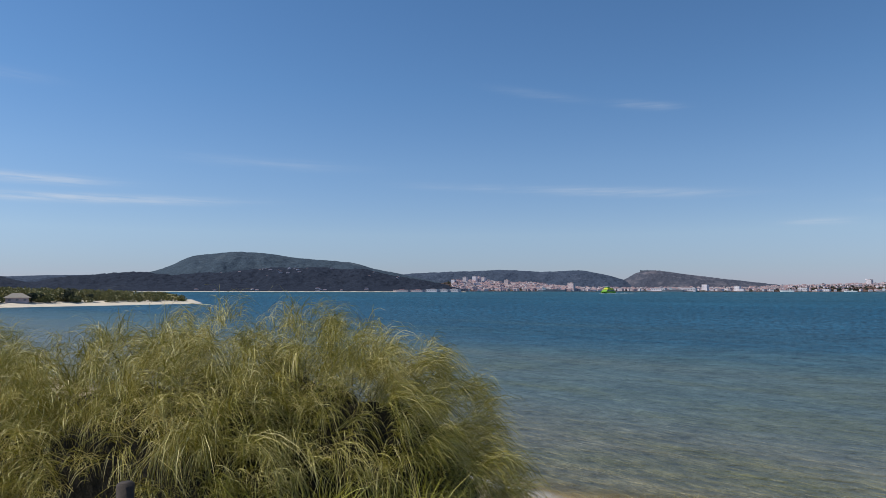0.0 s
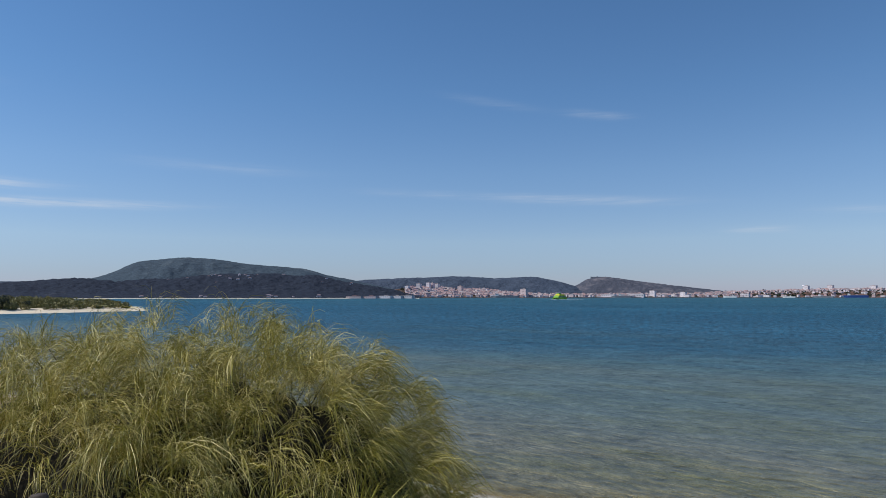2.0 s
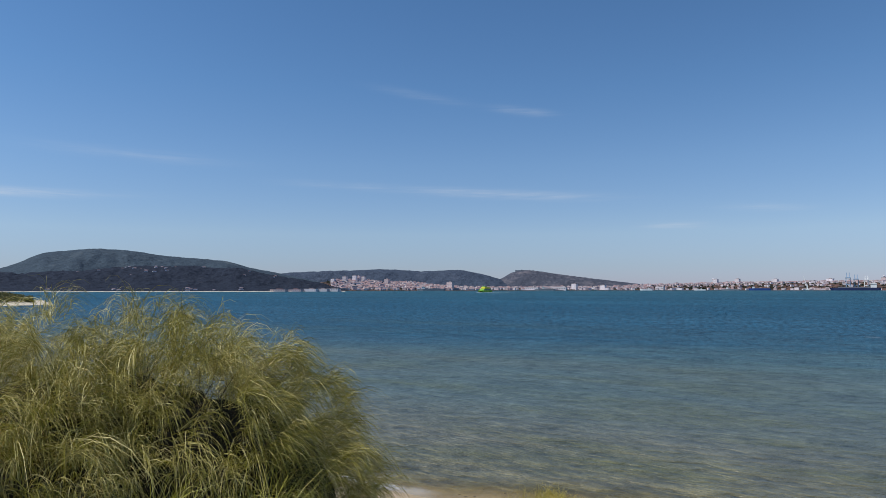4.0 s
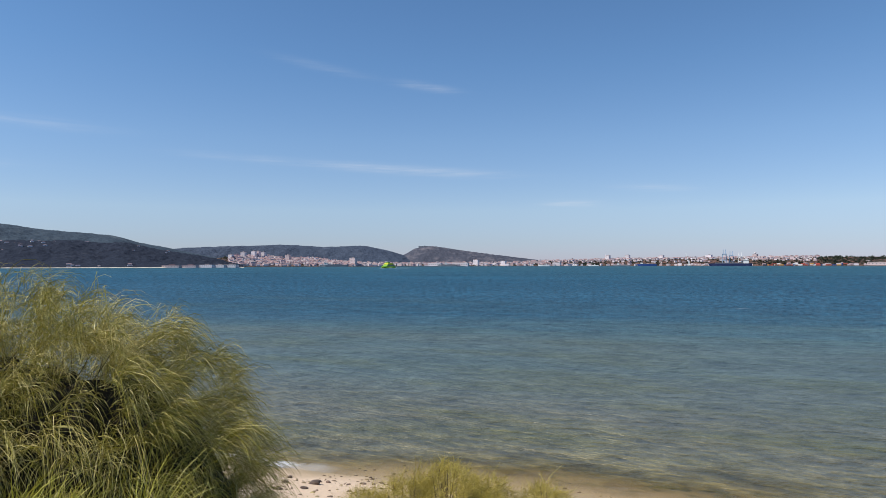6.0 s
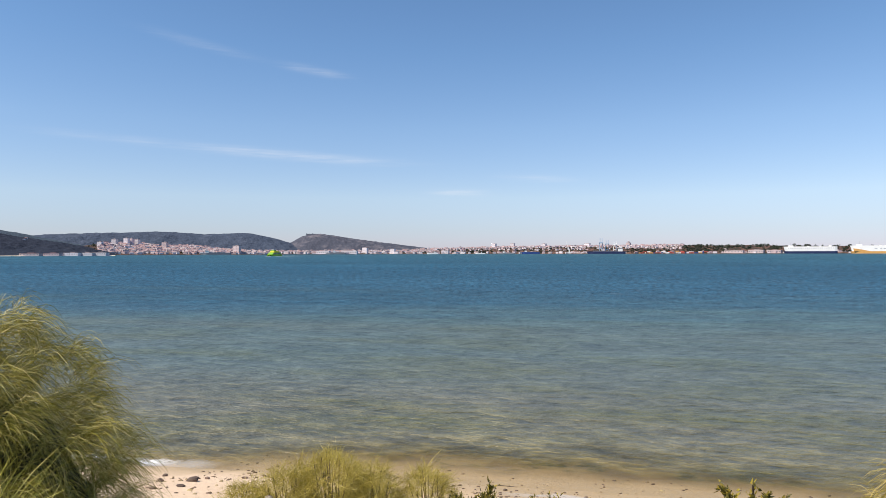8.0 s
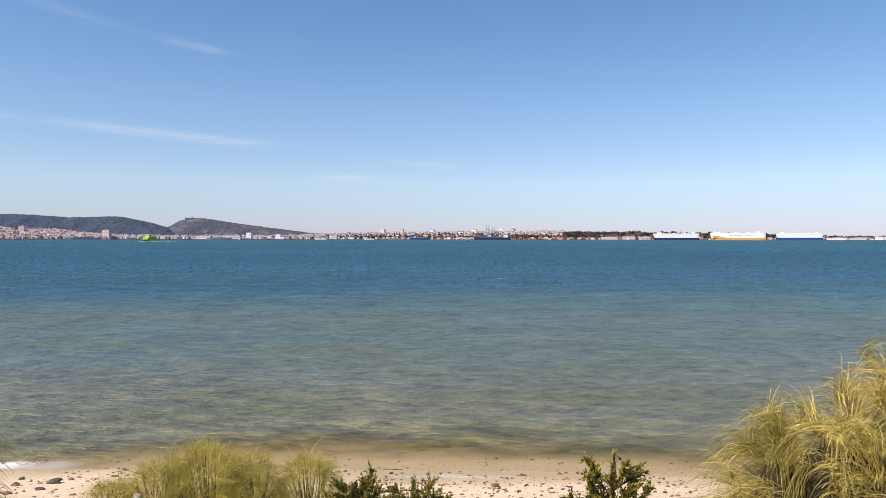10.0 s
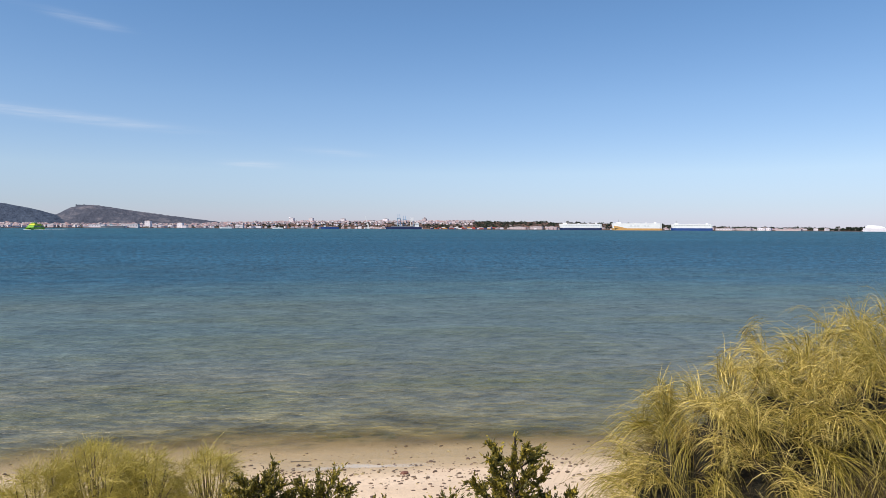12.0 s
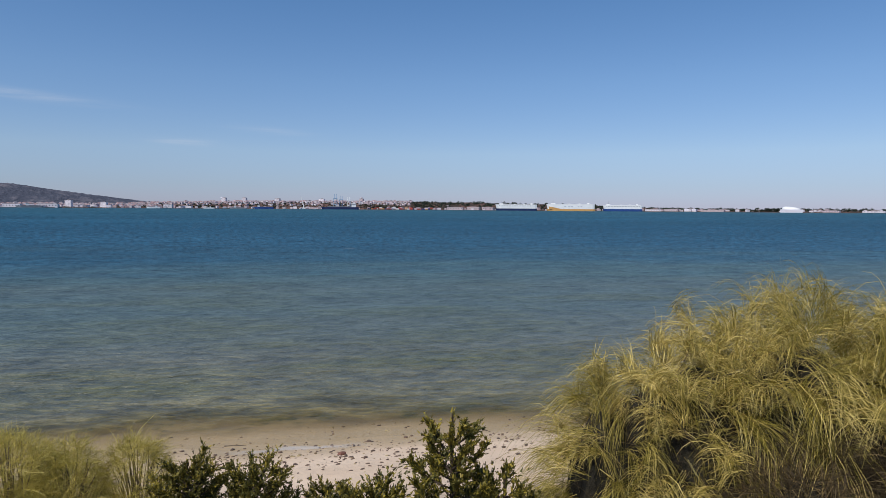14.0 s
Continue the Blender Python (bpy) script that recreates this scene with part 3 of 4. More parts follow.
for seed, (x, y, h, r) in enumerate(((1.30, 5.30, 0.76, 0.26), (1.60, 5.2, 0.90, 0.28), (1.92, 5.08, 1.02, 0.30), (2.22, 4.98, 0.94, 0.28), (2.66, 4.82, 0.98, 0.26), (2.3, 5.4, 0.7, 0.32))):
    z = ground_z(x, y)
    broom("broom_shrub", (x, y), ((x, y, z + h * 0.52, r, r, h * 0.46),), 0.085, 80, 0.19, 0.0017, BROOM_FRESH, "small wispy yellow-green broom above the beach", 30 + seed, 0.12, BREEZE, 0.55, 0.80, 0.34, 0.0, (), 0.16, 3)


def juniper(place, height, radius, limbs, seed, label):
    """A juniper bush: a leader, limbs that rise from it, twigs along the limbs and short scale leaves round every twig."""
    rng = np.random.default_rng(seed)
    x, y = place
    z = ground_z(x, y)
    ob = thing("juniper_bush", (x, y, z - 0.02), label, "shrub", "juniper bushes")
    t = np.linspace(0, 1, 6)
    sway = rng.normal(0, 0.02, 2)
    paths, thick, roots, ways = [], [], [], []

    def arc(foot, tip, belly):
        mid = foot + (tip - foot) * np.array([belly, belly, 0.35])
        return (1 - t)[:, None] ** 2 * foot + 2 * (t * (1 - t))[:, None] * mid + t[:, None] ** 2 * tip

    def on(p, q):
        j = min(4, int(q * 5))
        return p[j] + (p[j + 1] - p[j]) * (q * 5 - j), (p[j + 1] - p[j]) / (np.linalg.norm(p[j + 1] - p[j]) + 1e-9)

    def leafy(p, q0, count):
        for q in rng.uniform(q0, 1.0, count):
            c, d = on(p, q)
            roots.append(c + rng.normal(0, 0.0035, 3))
            ways.append(d * 1.3 + rng.normal(0, 0.45, 3))

    leader = arc(np.zeros(3), np.array([sway[0], sway[1], height]), 0.4)
    paths.append(leader)
    thick.append(0.016)
    leafy(leader, 0.70, 300)
    for i in range(limbs):
        f = (i + rng.random()) / limbs
        h0 = 0.04 + 0.89 * f ** 0.85
        a = i * 2.4 + rng.normal(0, 0.3)
        reach = radius * (1 - h0) ** 0.70 * rng.uniform(0.55, 1.15) + 0.035
        foot, _ = on(leader, h0)
        tip = foot + np.array([reach * math.cos(a), reach * math.sin(a), reach * rng.uniform(0.35, 0.85) + 0.03])
        limb = arc(foot, tip, 0.7)
        paths.append(limb)
        thick.append(0.006)
        leafy(limb, 0.55, 60)
        for q in np.linspace(0.30, 0.97, max(10, int(reach / 0.010))):
            c, d = on(limb, q)
            w = d * 0.75 + rng.normal(0, 0.62, 3) + np.array([0, 0, 0.30])
            w /= np.linalg.norm(w)
            twig = arc(c, c + w * rng.uniform(0.04, 0.11) * (1.3 - 0.6 * q), 0.3)
            leafy(twig, 0.0, 17)
    tv, tq = tubes(np.array(paths), np.array(thick))
    mesh_np("branchwork", tv, tq, JUNIPER_BARK, ob, "", True)
    n = len(roots)
    v, q = strands(np.array(roots), np.array(ways), rng.uniform(0.011, 0.022, n), rng.uniform(0.0065, 0.0115, n), 1, 0.0, (0, 0, 0), 0.1, rng)
    mesh_np("foliage", v, q, JUNIPER, ob)


juniper((2.45, 1.66), 1.28, 0.38, 84, 51, "upright green juniper bush with scaly sprigs and a thin leader")
juniper((2.28, 1.92), 1.00, 0.38, 64, 54, "small dark green juniper bush with scaly sprigs")
juniper((2.58, 1.46), 1.04, 0.32, 56, 56, "small dark green juniper bush with scaly sprigs")
juniper((2.46, 3.02), 0.98, 0.46, 90, 52, "low spreading dark green juniper bush")
juniper((2.15, 3.24), 1.06, 0.52, 100, 53, "low spreading dark green juniper bush")
juniper((2.75, 2.75), 0.80, 0.36, 60, 57, "low spreading dark green juniper bush")
juniper((2.95, 3.05), 0.42, 0.18, 26, 55, "low spreading dark green juniper bush")


# ---- fence posts ----
def post(place, top, radius, mat, label, lean=(0, 0), seed=0):
    x, y = place
    z = ground_z(x, y)
    bm = bmesh.new()
    bmesh.ops.create_cone(bm, cap_ends=True, segments=18, radius1=radius * 1.05, radius2=radius, depth=top - z + 0.2, matrix=Matrix.Translation((0, 0, (top - z - 0.2) / 2)))
    bmesh.ops.subdivide_edges(bm, edges=[e for e in bm.edges if abs(e.verts[0].co.z - e.verts[1].co.z) > 0.1], cuts=8)
    rim = [e for e in bm.edges if e.verts[0].co.z > top - z - 0.001 and e.verts[1].co.z > top - z - 0.001]
    bmesh.ops.bevel(bm, geom=rim, offset=radius * 0.18, segments=2, affect="EDGES")
    for v in bm.verts:
        v.co += Vector((noise.noise(v.co * 14 + Vector((seed, 0, 0))), noise.noise(v.co * 14 + Vector((0, seed, 5))), 0)) * radius * 0.12
    ob = part("fence_post", bm, mat, smooth=True)
    ob.matrix_basis = pose(x, y, z, lean[0], lean[1], 0)
    tagged(ob, label, "post", "fence posts")


DARK_WOOD = painted("dark_weathered_wood", (0.055, 0.042, 0.034), 0.85, 0.3, 40, bump=0.006)
GREY_WOOD = painted("grey_weathered_wood", (0.33, 0.29, 0.24), 0.9, 0.3, 40, bump=0.006)
post((-0.94, 1.97), 3.43, 0.025, DARK_WOOD, "round dark brown wooden fence post in the broom", seed=1)
post((1.41, 5.05), 2.09, 0.031, GREY_WOOD, "short round grey wooden fence post in the broom", seed=2)
post((3.585, 3.805), 1.76, 0.021, GREY_WOOD, "leaning bleached wooden fence post above the beach", (0, 8), seed=3)


# ---- stones and foam on the beach ----
STONE = painted("beach_stone", (0.17, 0.115, 0.085), 0.75, 0.3, 25, bump=0.01, per_object=0.5)
STONE_RED = painted("red_stone", (0.20, 0.085, 0.055), 0.75, 0.3, 25, bump=0.01)


def stone_mesh(seed, mat, fine=2):
    bm = bmesh.new()
    bmesh.ops.create_icosphere(bm, subdivisions=fine, radius=1.0)
    for v in bm.verts:
        n = noise.noise(v.co * 1.3 + Vector((seed * 7.1, 0, 0))) * 0.45 + noise.noise(v.co * 3.1 + Vector((0, seed * 3.3, 0))) * 0.18
        v.co = v.co * (1 + n)
        v.co.z *= 0.62
    me = bpy.data.meshes.new("stone")
    for f in bm.faces:
        f.smooth = False
    bm.to_mesh(me)
    bm.free()
    me.materials.append(mat)
    return me


def build_stones():
    rng = random.Random(5)
    shapes = [stone_mesh(i, STONE) for i in range(5)]
    small = [stone_mesh(i + 9, STONE, 1) for i in range(5)]
    red = stone_mesh(21, STONE_RED)
    placed = [(1.68, 11.19, 0.082, 0), (1.21, 11.25, 0.062, 1), (1.94, 11.36, 0.05, 2), (6.91, 7.15, 0.06, 9), (2.55, 11.35, 0.05, 3), (1.05, 10.6, 0.06, 2), (1.45, 10.7, 0.07, 4), (1.35, 11.9, 0.05, 2)]
    for i in range(285):
        along = rng.uniform(-6.5, 9) if i < 110 else rng.gauss(1.5, 2.6)
        u = rng.uniform(8.3, 11.6) if i < 110 else rng.gauss(9.9, 0.75)
        placed.append((0.65 * u + 0.76 * along, 0.76 * u - 0.65 * along, 0.011 + 0.027 * rng.random() ** 2.6, -1))
    placed = [q for q in placed if q[3] >= 0 or 0.76 * q[0] - 0.65 * q[1] > -4.6 or rng.random() < 0.15]
    for x, y, r, k in placed:
        me = red if k == 9 else shapes[k] if k >= 0 else rng.choice(shapes if r > 0.04 else small)
        ob = new("stone", me)
        ob.matrix_basis = Matrix.Translation((x, y, ground_z(x, y) + r * 0.15)) @ pose(0, 0, 0, rng.uniform(-15, 15), rng.uniform(-15, 15), rng.uniform(0, 360)) @ Matrix.Diagonal((r * rng.uniform(0.8, 1.3), r, r * rng.uniform(0.7, 1.2), 1))
        tagged(ob, "red-brown stone lying on the wet sand" if k == 9 else "dark brown stone lying on the beach sand", "stone", "beach stones")


build_stones()


def build_pebbles():
    rng = np.random.default_rng(8)
    bm = bmesh.new()
    bmesh.ops.create_icosphere(bm, subdivisions=1, radius=1.0)
    ball = np.array([v.co for v in bm.verts])
    tris = np.array([[v.index for v in f.verts] for f in bm.faces])
    bm.free()
    n = 1500
    s, u = rng.uniform(-6.5, 9, n), np.where(rng.random(n) < 0.7, rng.normal(9.9, 0.8, n), rng.uniform(7.5, 12.4, n))
    x, y = 0.65 * u + 0.76 * s, 0.76 * u - 0.65 * s
    r = 0.008 + 0.022 * rng.random((n, 1, 1)) ** 2
    at = np.stack([x, y, [ground_z(a, b) for a, b in zip(x, y)]], 1)[:, None, :]
    v = at + ball[None] * r * rng.uniform(0.75, 1.3, (n, len(ball), 1)) * np.stack([rng.uniform(0.8, 1.9, n), rng.uniform(0.8, 1.6, n), np.full(n, 0.7)], 1)[:, None, :]
    f = (tris[None] + (np.arange(n) * len(ball))[:, None, None]).reshape(-1, 3)
    ob = mesh_np("pebbles", v.reshape(-1, 3), f, PEBBLE)
    tagged(ob, "scattered small brown and yellowish pebbles and shells on the beach", "pebbles", kind="stuff")


PEBBLE = strand_material("pebble_mix", (0.15, 0.095, 0.062), (0.42, 0.33, 0.16), 0.25, 0.7)
build_pebbles()
FOAM = painted("sea_foam", (0.82, 0.83, 0.82), 0.7, 0.05, 30)


def lace_material():
    """Foam with holes, thick along a wavering line and thin at its ends."""
    m, g, bsdf, out = material("foam_lace")
    p = where(g)
    u = g.node("ShaderNodeVectorMath", operation="DOT_PRODUCT", ins={0: p, 1: tuple(SEA)}).outputs["Value"]
    s = g.node("ShaderNodeVectorMath", operation="DOT_PRODUCT", ins={0: p, 1: tuple(ALONG)}).outputs["Value"]
    line = g.node("ShaderNodeCombineXYZ", ins={0: 0.0, 1: s, 2: 3.0}).outputs[0]
    bend = g.span(g.noise(line, 0.9, 3), 0.3, 0.7, -0.16, 0.16)
    off = g.math("ABSOLUTE", g.math("SUBTRACT", u, g.math("ADD", bend, g.span(s, -4.0, -1.5, SHORE, SHORE - 0.45))))
    wide = g.span(g.noise(line, 0.5, 2), 0.35, 0.65, 0.22, 0.50)
    body = g.math("SUBTRACT", 1.0, g.math("DIVIDE", off, wide), clamp=True)
    here = g.math("MAXIMUM", g.math("MULTIPLY", g.span(s, -7.1, -7.8), 1.0), g.math("MAXIMUM", g.math("MULTIPLY", g.span(s, -6.4, -6.9), 0.25), g.math("MULTIPLY", g.math("MULTIPLY", g.span(s, -1.3, -0.5), g.span(s, 1.2, 0.3)), 0.35)))
    holes = g.math("ADD", g.math("MULTIPLY", g.noise(p, 22, 4, 0.65), 0.8), g.math("MULTIPLY", g.noise(p, 5, 2), 0.5))
    cover = g.span(g.math("ADD", holes, g.math("MULTIPLY", body, 0.55)), 0.72, 0.98)
    alpha = g.math("MULTIPLY", g.math("MULTIPLY", cover, here), g.span(body, 0.0, 0.25), clamp=True)
    g.put(bsdf.inputs["Base Color"], (0.80, 0.80, 0.78, 1))
    bsdf.inputs["Roughness"].default_value = 0.7
    g.put(bsdf.inputs["Alpha"], g.math("MULTIPLY", alpha, 0.95))
    return m


def build_foam():
    us, ss = np.linspace(SHORE - 0.95, SHORE + 0.75, 26), np.arange(-12, 2, 0.08)
    def place(u, s):
        x, y = 0.65 * u + 0.76 * s, 0.76 * u - 0.65 * s
        return (x, y, max(0.0, ground_z(x, y)) + 0.008 + 0.004 * noise.noise(Vector((u * 9, s * 9, 0))))
    ob = grid_mesh("foam", us, ss, place, lace_material())
    tagged(ob, "thin white foam where small waves reach the sand", "foam", kind="stuff")


build_foam()


def driftwood():
    bm = bmesh.new()
    bmesh.ops.create_cone(bm, segments=8, cap_ends=True, radius1=0.014, radius2=0.008, depth=0.34, matrix=Matrix.Rotation(radians(90), 4, "Y"))
    bmesh.ops.subdivide_edges(bm, edges=[e for e in bm.edges if e.calc_length() > 0.2], cuts=7)
    for v in bm.verts:
        v.co += Vector((0, noise.noise(Vector((v.co.x * 6, 0, 2))) * 0.03, noise.noise(Vector((v.co.x * 7, 3, 0))) * 0.012))
    ob = part("driftwood_stick", bm, DARK_WOOD, smooth=True)
    ob.matrix_basis = pose(6.45, 9.20, -0.004, 0, 0, -42)
    tagged(ob, "dark bent driftwood stick in the shallows", "driftwood")


driftwood()


# ---- leafy masses seen from afar ----
def leaf_cloud(centres, radii, per, size, seed, flat=0.75):
    """Small tilted leaf sprays spread over many uneven crowns; corners and quads."""
    rng = np.random.default_rng(seed)
    c = np.repeat(np.asarray(centres, dtype=float), per, axis=0)
    r = np.repeat(np.asarray(radii, dtype=float), per)[:, None]
    n = len(c)
    d = rng.normal(0, 1, (n, 3))
    d /= np.linalg.norm(d, axis=1, keepdims=True)
    p = c + d * r * rng.uniform(0.55, 1.05, (n, 1)) * np.array([1, 1, flat])
    a = rng.normal(0, 1, (n, 3))
    a /= np.linalg.norm(a, axis=1, keepdims=True)
    b = np.cross(a, rng.normal(0, 1, (n, 3)))
    b /= np.linalg.norm(b, axis=1, keepdims=True)
    s = size * r * rng.uniform(0.5, 1.2, (n, 1))
    v = np.stack([p - a * s, p - b * s * 0.6, p + a * s, p + b * s * 0.6], 1).reshape(-1, 3)
    return v, np.arange(n * 4).reshape(-1, 4)


# ---- the sand spit ----
def spit_front(az):
    return float(np.interp(az, (-60, -36, -34, -27, -21, -19.6), (168, 170, 172, 184, 200, 206)))


def spit_z(az, k):
    """k: metres behind the water's edge."""
    wide = float(np.interp(az, (-60, -30, -23, -20.5, -19.6), (90, 80, 42, 16, 1)))
    rise = min(1.0, k / 10) * min(1.0, max(0.0, (wide - k) / 10))
    return -0.25 + 1.35 * rise * min(1, wide / 20) + 0.10 * noise.noise(Vector((az * 2, k * 0.2, 0)))


def build_spit():
    azs, ks = np.arange(-60, -19.5, 0.2), (-2, 0, 1.5, 3, 5, 8, 11, 15, 20, 28, 36, 45, 60, 75, 92)
    ob = grid_mesh("sand_spit", azs, ks, lambda az, k: far(az, spit_front(az) + k, spit_z(az, k) if k >= 0 else -0.6), SAND_PALE)
    tagged(ob, "low pale sand spit reaching into the bay", "sand spit", kind="structure")
    rng = np.random.default_rng(3)
    cs, rs = [], []
    for az in rng.uniform(-58, -21.7, 1300):
        wide = float(np.interp(az, (-60, -30, -23, -21.6), (70, 62, 30, 10)))
        k = 8 + rng.uniform(0, 1) ** 1.6 * wide
        if abs(az + 33.1) < 1.1 and k < 15:
            continue
        top = float(np.interp(az, (-40, -34, -28, -23.5, -21.7), (3.9, 3.8, 3.1, 2.7, 1.9))) * float(np.interp(k, (8, 14, 40, 70), (0.5, 0.72, 0.95, 1.0))) * rng.uniform(0.85, 1.1)
        r = rng.uniform(0.6, 1.3)
        c = far(az, spit_front(az) + k, max(0.8, spit_z(az, k) + top - r * 0.8))
        cs.append(c)
        rs.append(r)
        if top > 2:
            cs.append(c - Vector((0, 0, 1.1)))
            rs.append(r * 1.1)
    v, q = leaf_cloud(cs, rs, 36, 0.32, 4)
    tagged(mesh_np("maquis", v, q, MAQUIS, None, "dense olive-green maquis bushes covering the sand spit"), category="bushes", kind="stuff")
    for az, k, h, r in ((-29.85, 9, 3.6, 1.55), (-32.2, 9, 2.3, 1.1), (-31.6, 10, 2.2, 0.9), (-28.4, 9, 1.9, 0.9)):
        p = far(az, spit_front(az) + k)
        p.z = spit_z(az, k)
        t = thing("tree", p, "dark round-crowned tree on the sand spit", "tree", "trees on the spit")
        bm = bmesh.new()
        bmesh.ops.create_cone(bm, segments=8, cap_ends=True, radius1=0.16, radius2=0.07, depth=h * 0.7, matrix=Matrix.Translation((0, 0, h * 0.3)))
        part("trunk", bm, BARK, t)
        rr = np.random.default_rng(int(-az * 10))
        cc = [(rr.normal(0, r * 0.4), rr.normal(0, r * 0.4), h * 0.6 + rr.normal(0, h * 0.14)) for _ in range(9)]
        v, q = leaf_cloud(cc, [r * 0.62] * 9, 90, 0.22, int(-az * 7))
        mesh_np("crown", v, q, PINE, t)


SAND_PALE = painted("pale_dry_sand", (0.66, 0.57, 0.44), 0.95, 0.08, 0.5)
build_spit()
# town walls and roofs: the bay's grey-mauve haze is mixed into their colours
PLASTER = painted("white_plaster", (0.75, 0.70, 0.73), 0.85, 0.08, 0.4, per_object=0.22)
PLASTER_PINK = painted("pink_plaster", (0.62, 0.50, 0.52), 0.85, 0.1, 0.4, per_object=0.2)
PLASTER_OCHRE = painted("ochre_plaster", (0.57, 0.47, 0.47), 0.85, 0.1, 0.4, per_object=0.2)
TERRACOTTA = painted("terracotta_tiles", (0.33, 0.215, 0.215), 0.85, 0.15, 0.6, per_object=0.2)
FLAT_ROOF = painted("grey_roofing", (0.34, 0.29, 0.29), 0.9, 0.12, 0.3, per_object=0.2)
PANE = painted("dark_window_glass", (0.16, 0.18, 0.21), 0.15, 0.1, 1.0)
WHITE = painted("white_ship_paint", (0.82, 0.82, 0.80), 0.4, 0.04, 0.05)
NAVY = painted("navy_ship_paint", (0.016, 0.025, 0.085), 0.4, 0.1, 0.05)
BLUE = painted("blue_ship_paint", (0.02, 0.06, 0.22), 0.4, 0.1, 0.05)
ORANGE = painted("ochre_ship_paint", (0.62, 0.33, 0.10), 0.45, 0.08, 0.05)
LIME = painted("lime_green_paint", (0.23, 0.48, 0.05), 0.4, 0.06, 0.5)
YELLOW = painted("yellow_paint", (0.72, 0.62, 0.04), 0.4, 0.06, 0.5)
GREY = painted("grey_steel_paint", (0.22, 0.23, 0.25), 0.5, 0.1, 0.2)
PALE_BLUE = painted("pale_blue_steel_paint", (0.30, 0.42, 0.55), 0.5, 0.1, 0.2)
RED = painted("red_oxide_paint", (0.38, 0.07, 0.05), 0.6, 0.12, 0.2, per_object=0.3)


# ---- buildings ----
def house(w, d, h, wall, roof, hip, rows=0, cols=0, name="house", label="", category="house", group="town houses"):
    """A building whose front faces -y: walls, roof and, where it is large enough, window bays."""
    ob = thing(name, (0, 0, 0), label, category, group)
    bm = bmesh.new()
    box(bm, -w / 2, w / 2, -d / 2, d / 2, -4, h)
    part("wall", bm, wall, ob)
    bm = bmesh.new()
    if hip:
        o, e, r = 0.5, 0.35 * d, h + 0.30 * d
        a = [bm.verts.new(p) for p in ((-w / 2 - o, -d / 2 - o, h + 0.02), (w / 2 + o, -d / 2 - o, h + 0.02), (w / 2 + o, d / 2 + o, h + 0.02), (-w / 2 - o, d / 2 + o, h + 0.02), (-w / 2 + e, 0, r), (w / 2 - e, 0, r))]
        for f in ((0, 1, 5, 4), (1, 2, 5), (2, 3, 4, 5), (3, 0, 4), (3, 2, 1, 0)):
            bm.faces.new([a[i] for i in f])
    else:
        box(bm, -w / 2 - 0.2, w / 2 + 0.2, -d / 2 - 0.2, d / 2 + 0.2, h, h + 0.9)
        box(bm, -w * 0.15, w * 0.2, -d * 0.2, d * 0.2, h + 0.9, h + 3.2)
    part("roof", bm, roof, ob)
    for r in range(rows):
        for c in range(cols):
            bm = bmesh.new()
            x = -w / 2 + w * (c + 0.5) / cols
            z = h * (r + 0.55) / rows
            box(bm, x - w / cols * 0.18, x + w / cols * 0.18, -d / 2 - 0.12, -d / 2 + 0.1, z - h / rows * 0.13, z + h / rows * 0.13)
            part("window", bm, PANE, ob)
    return ob


def at_far(az, dist, z, spin=0.0):
    return Matrix.Translation(far(az, dist, z)) @ pose(0, 0, 0, 0, 0, -az + spin)


def build_spit_hut():
    ob = house(4.6, 3.6, 1.1, PLASTER_PINK, GREY_WOOD, True, 1, 3, "beach_hut", "low beach hut with a grey hipped roof on the spit", "hut", "huts")
    ob.matrix_basis = at_far(-33.1, 184, 0.98)


build_spit_hut()


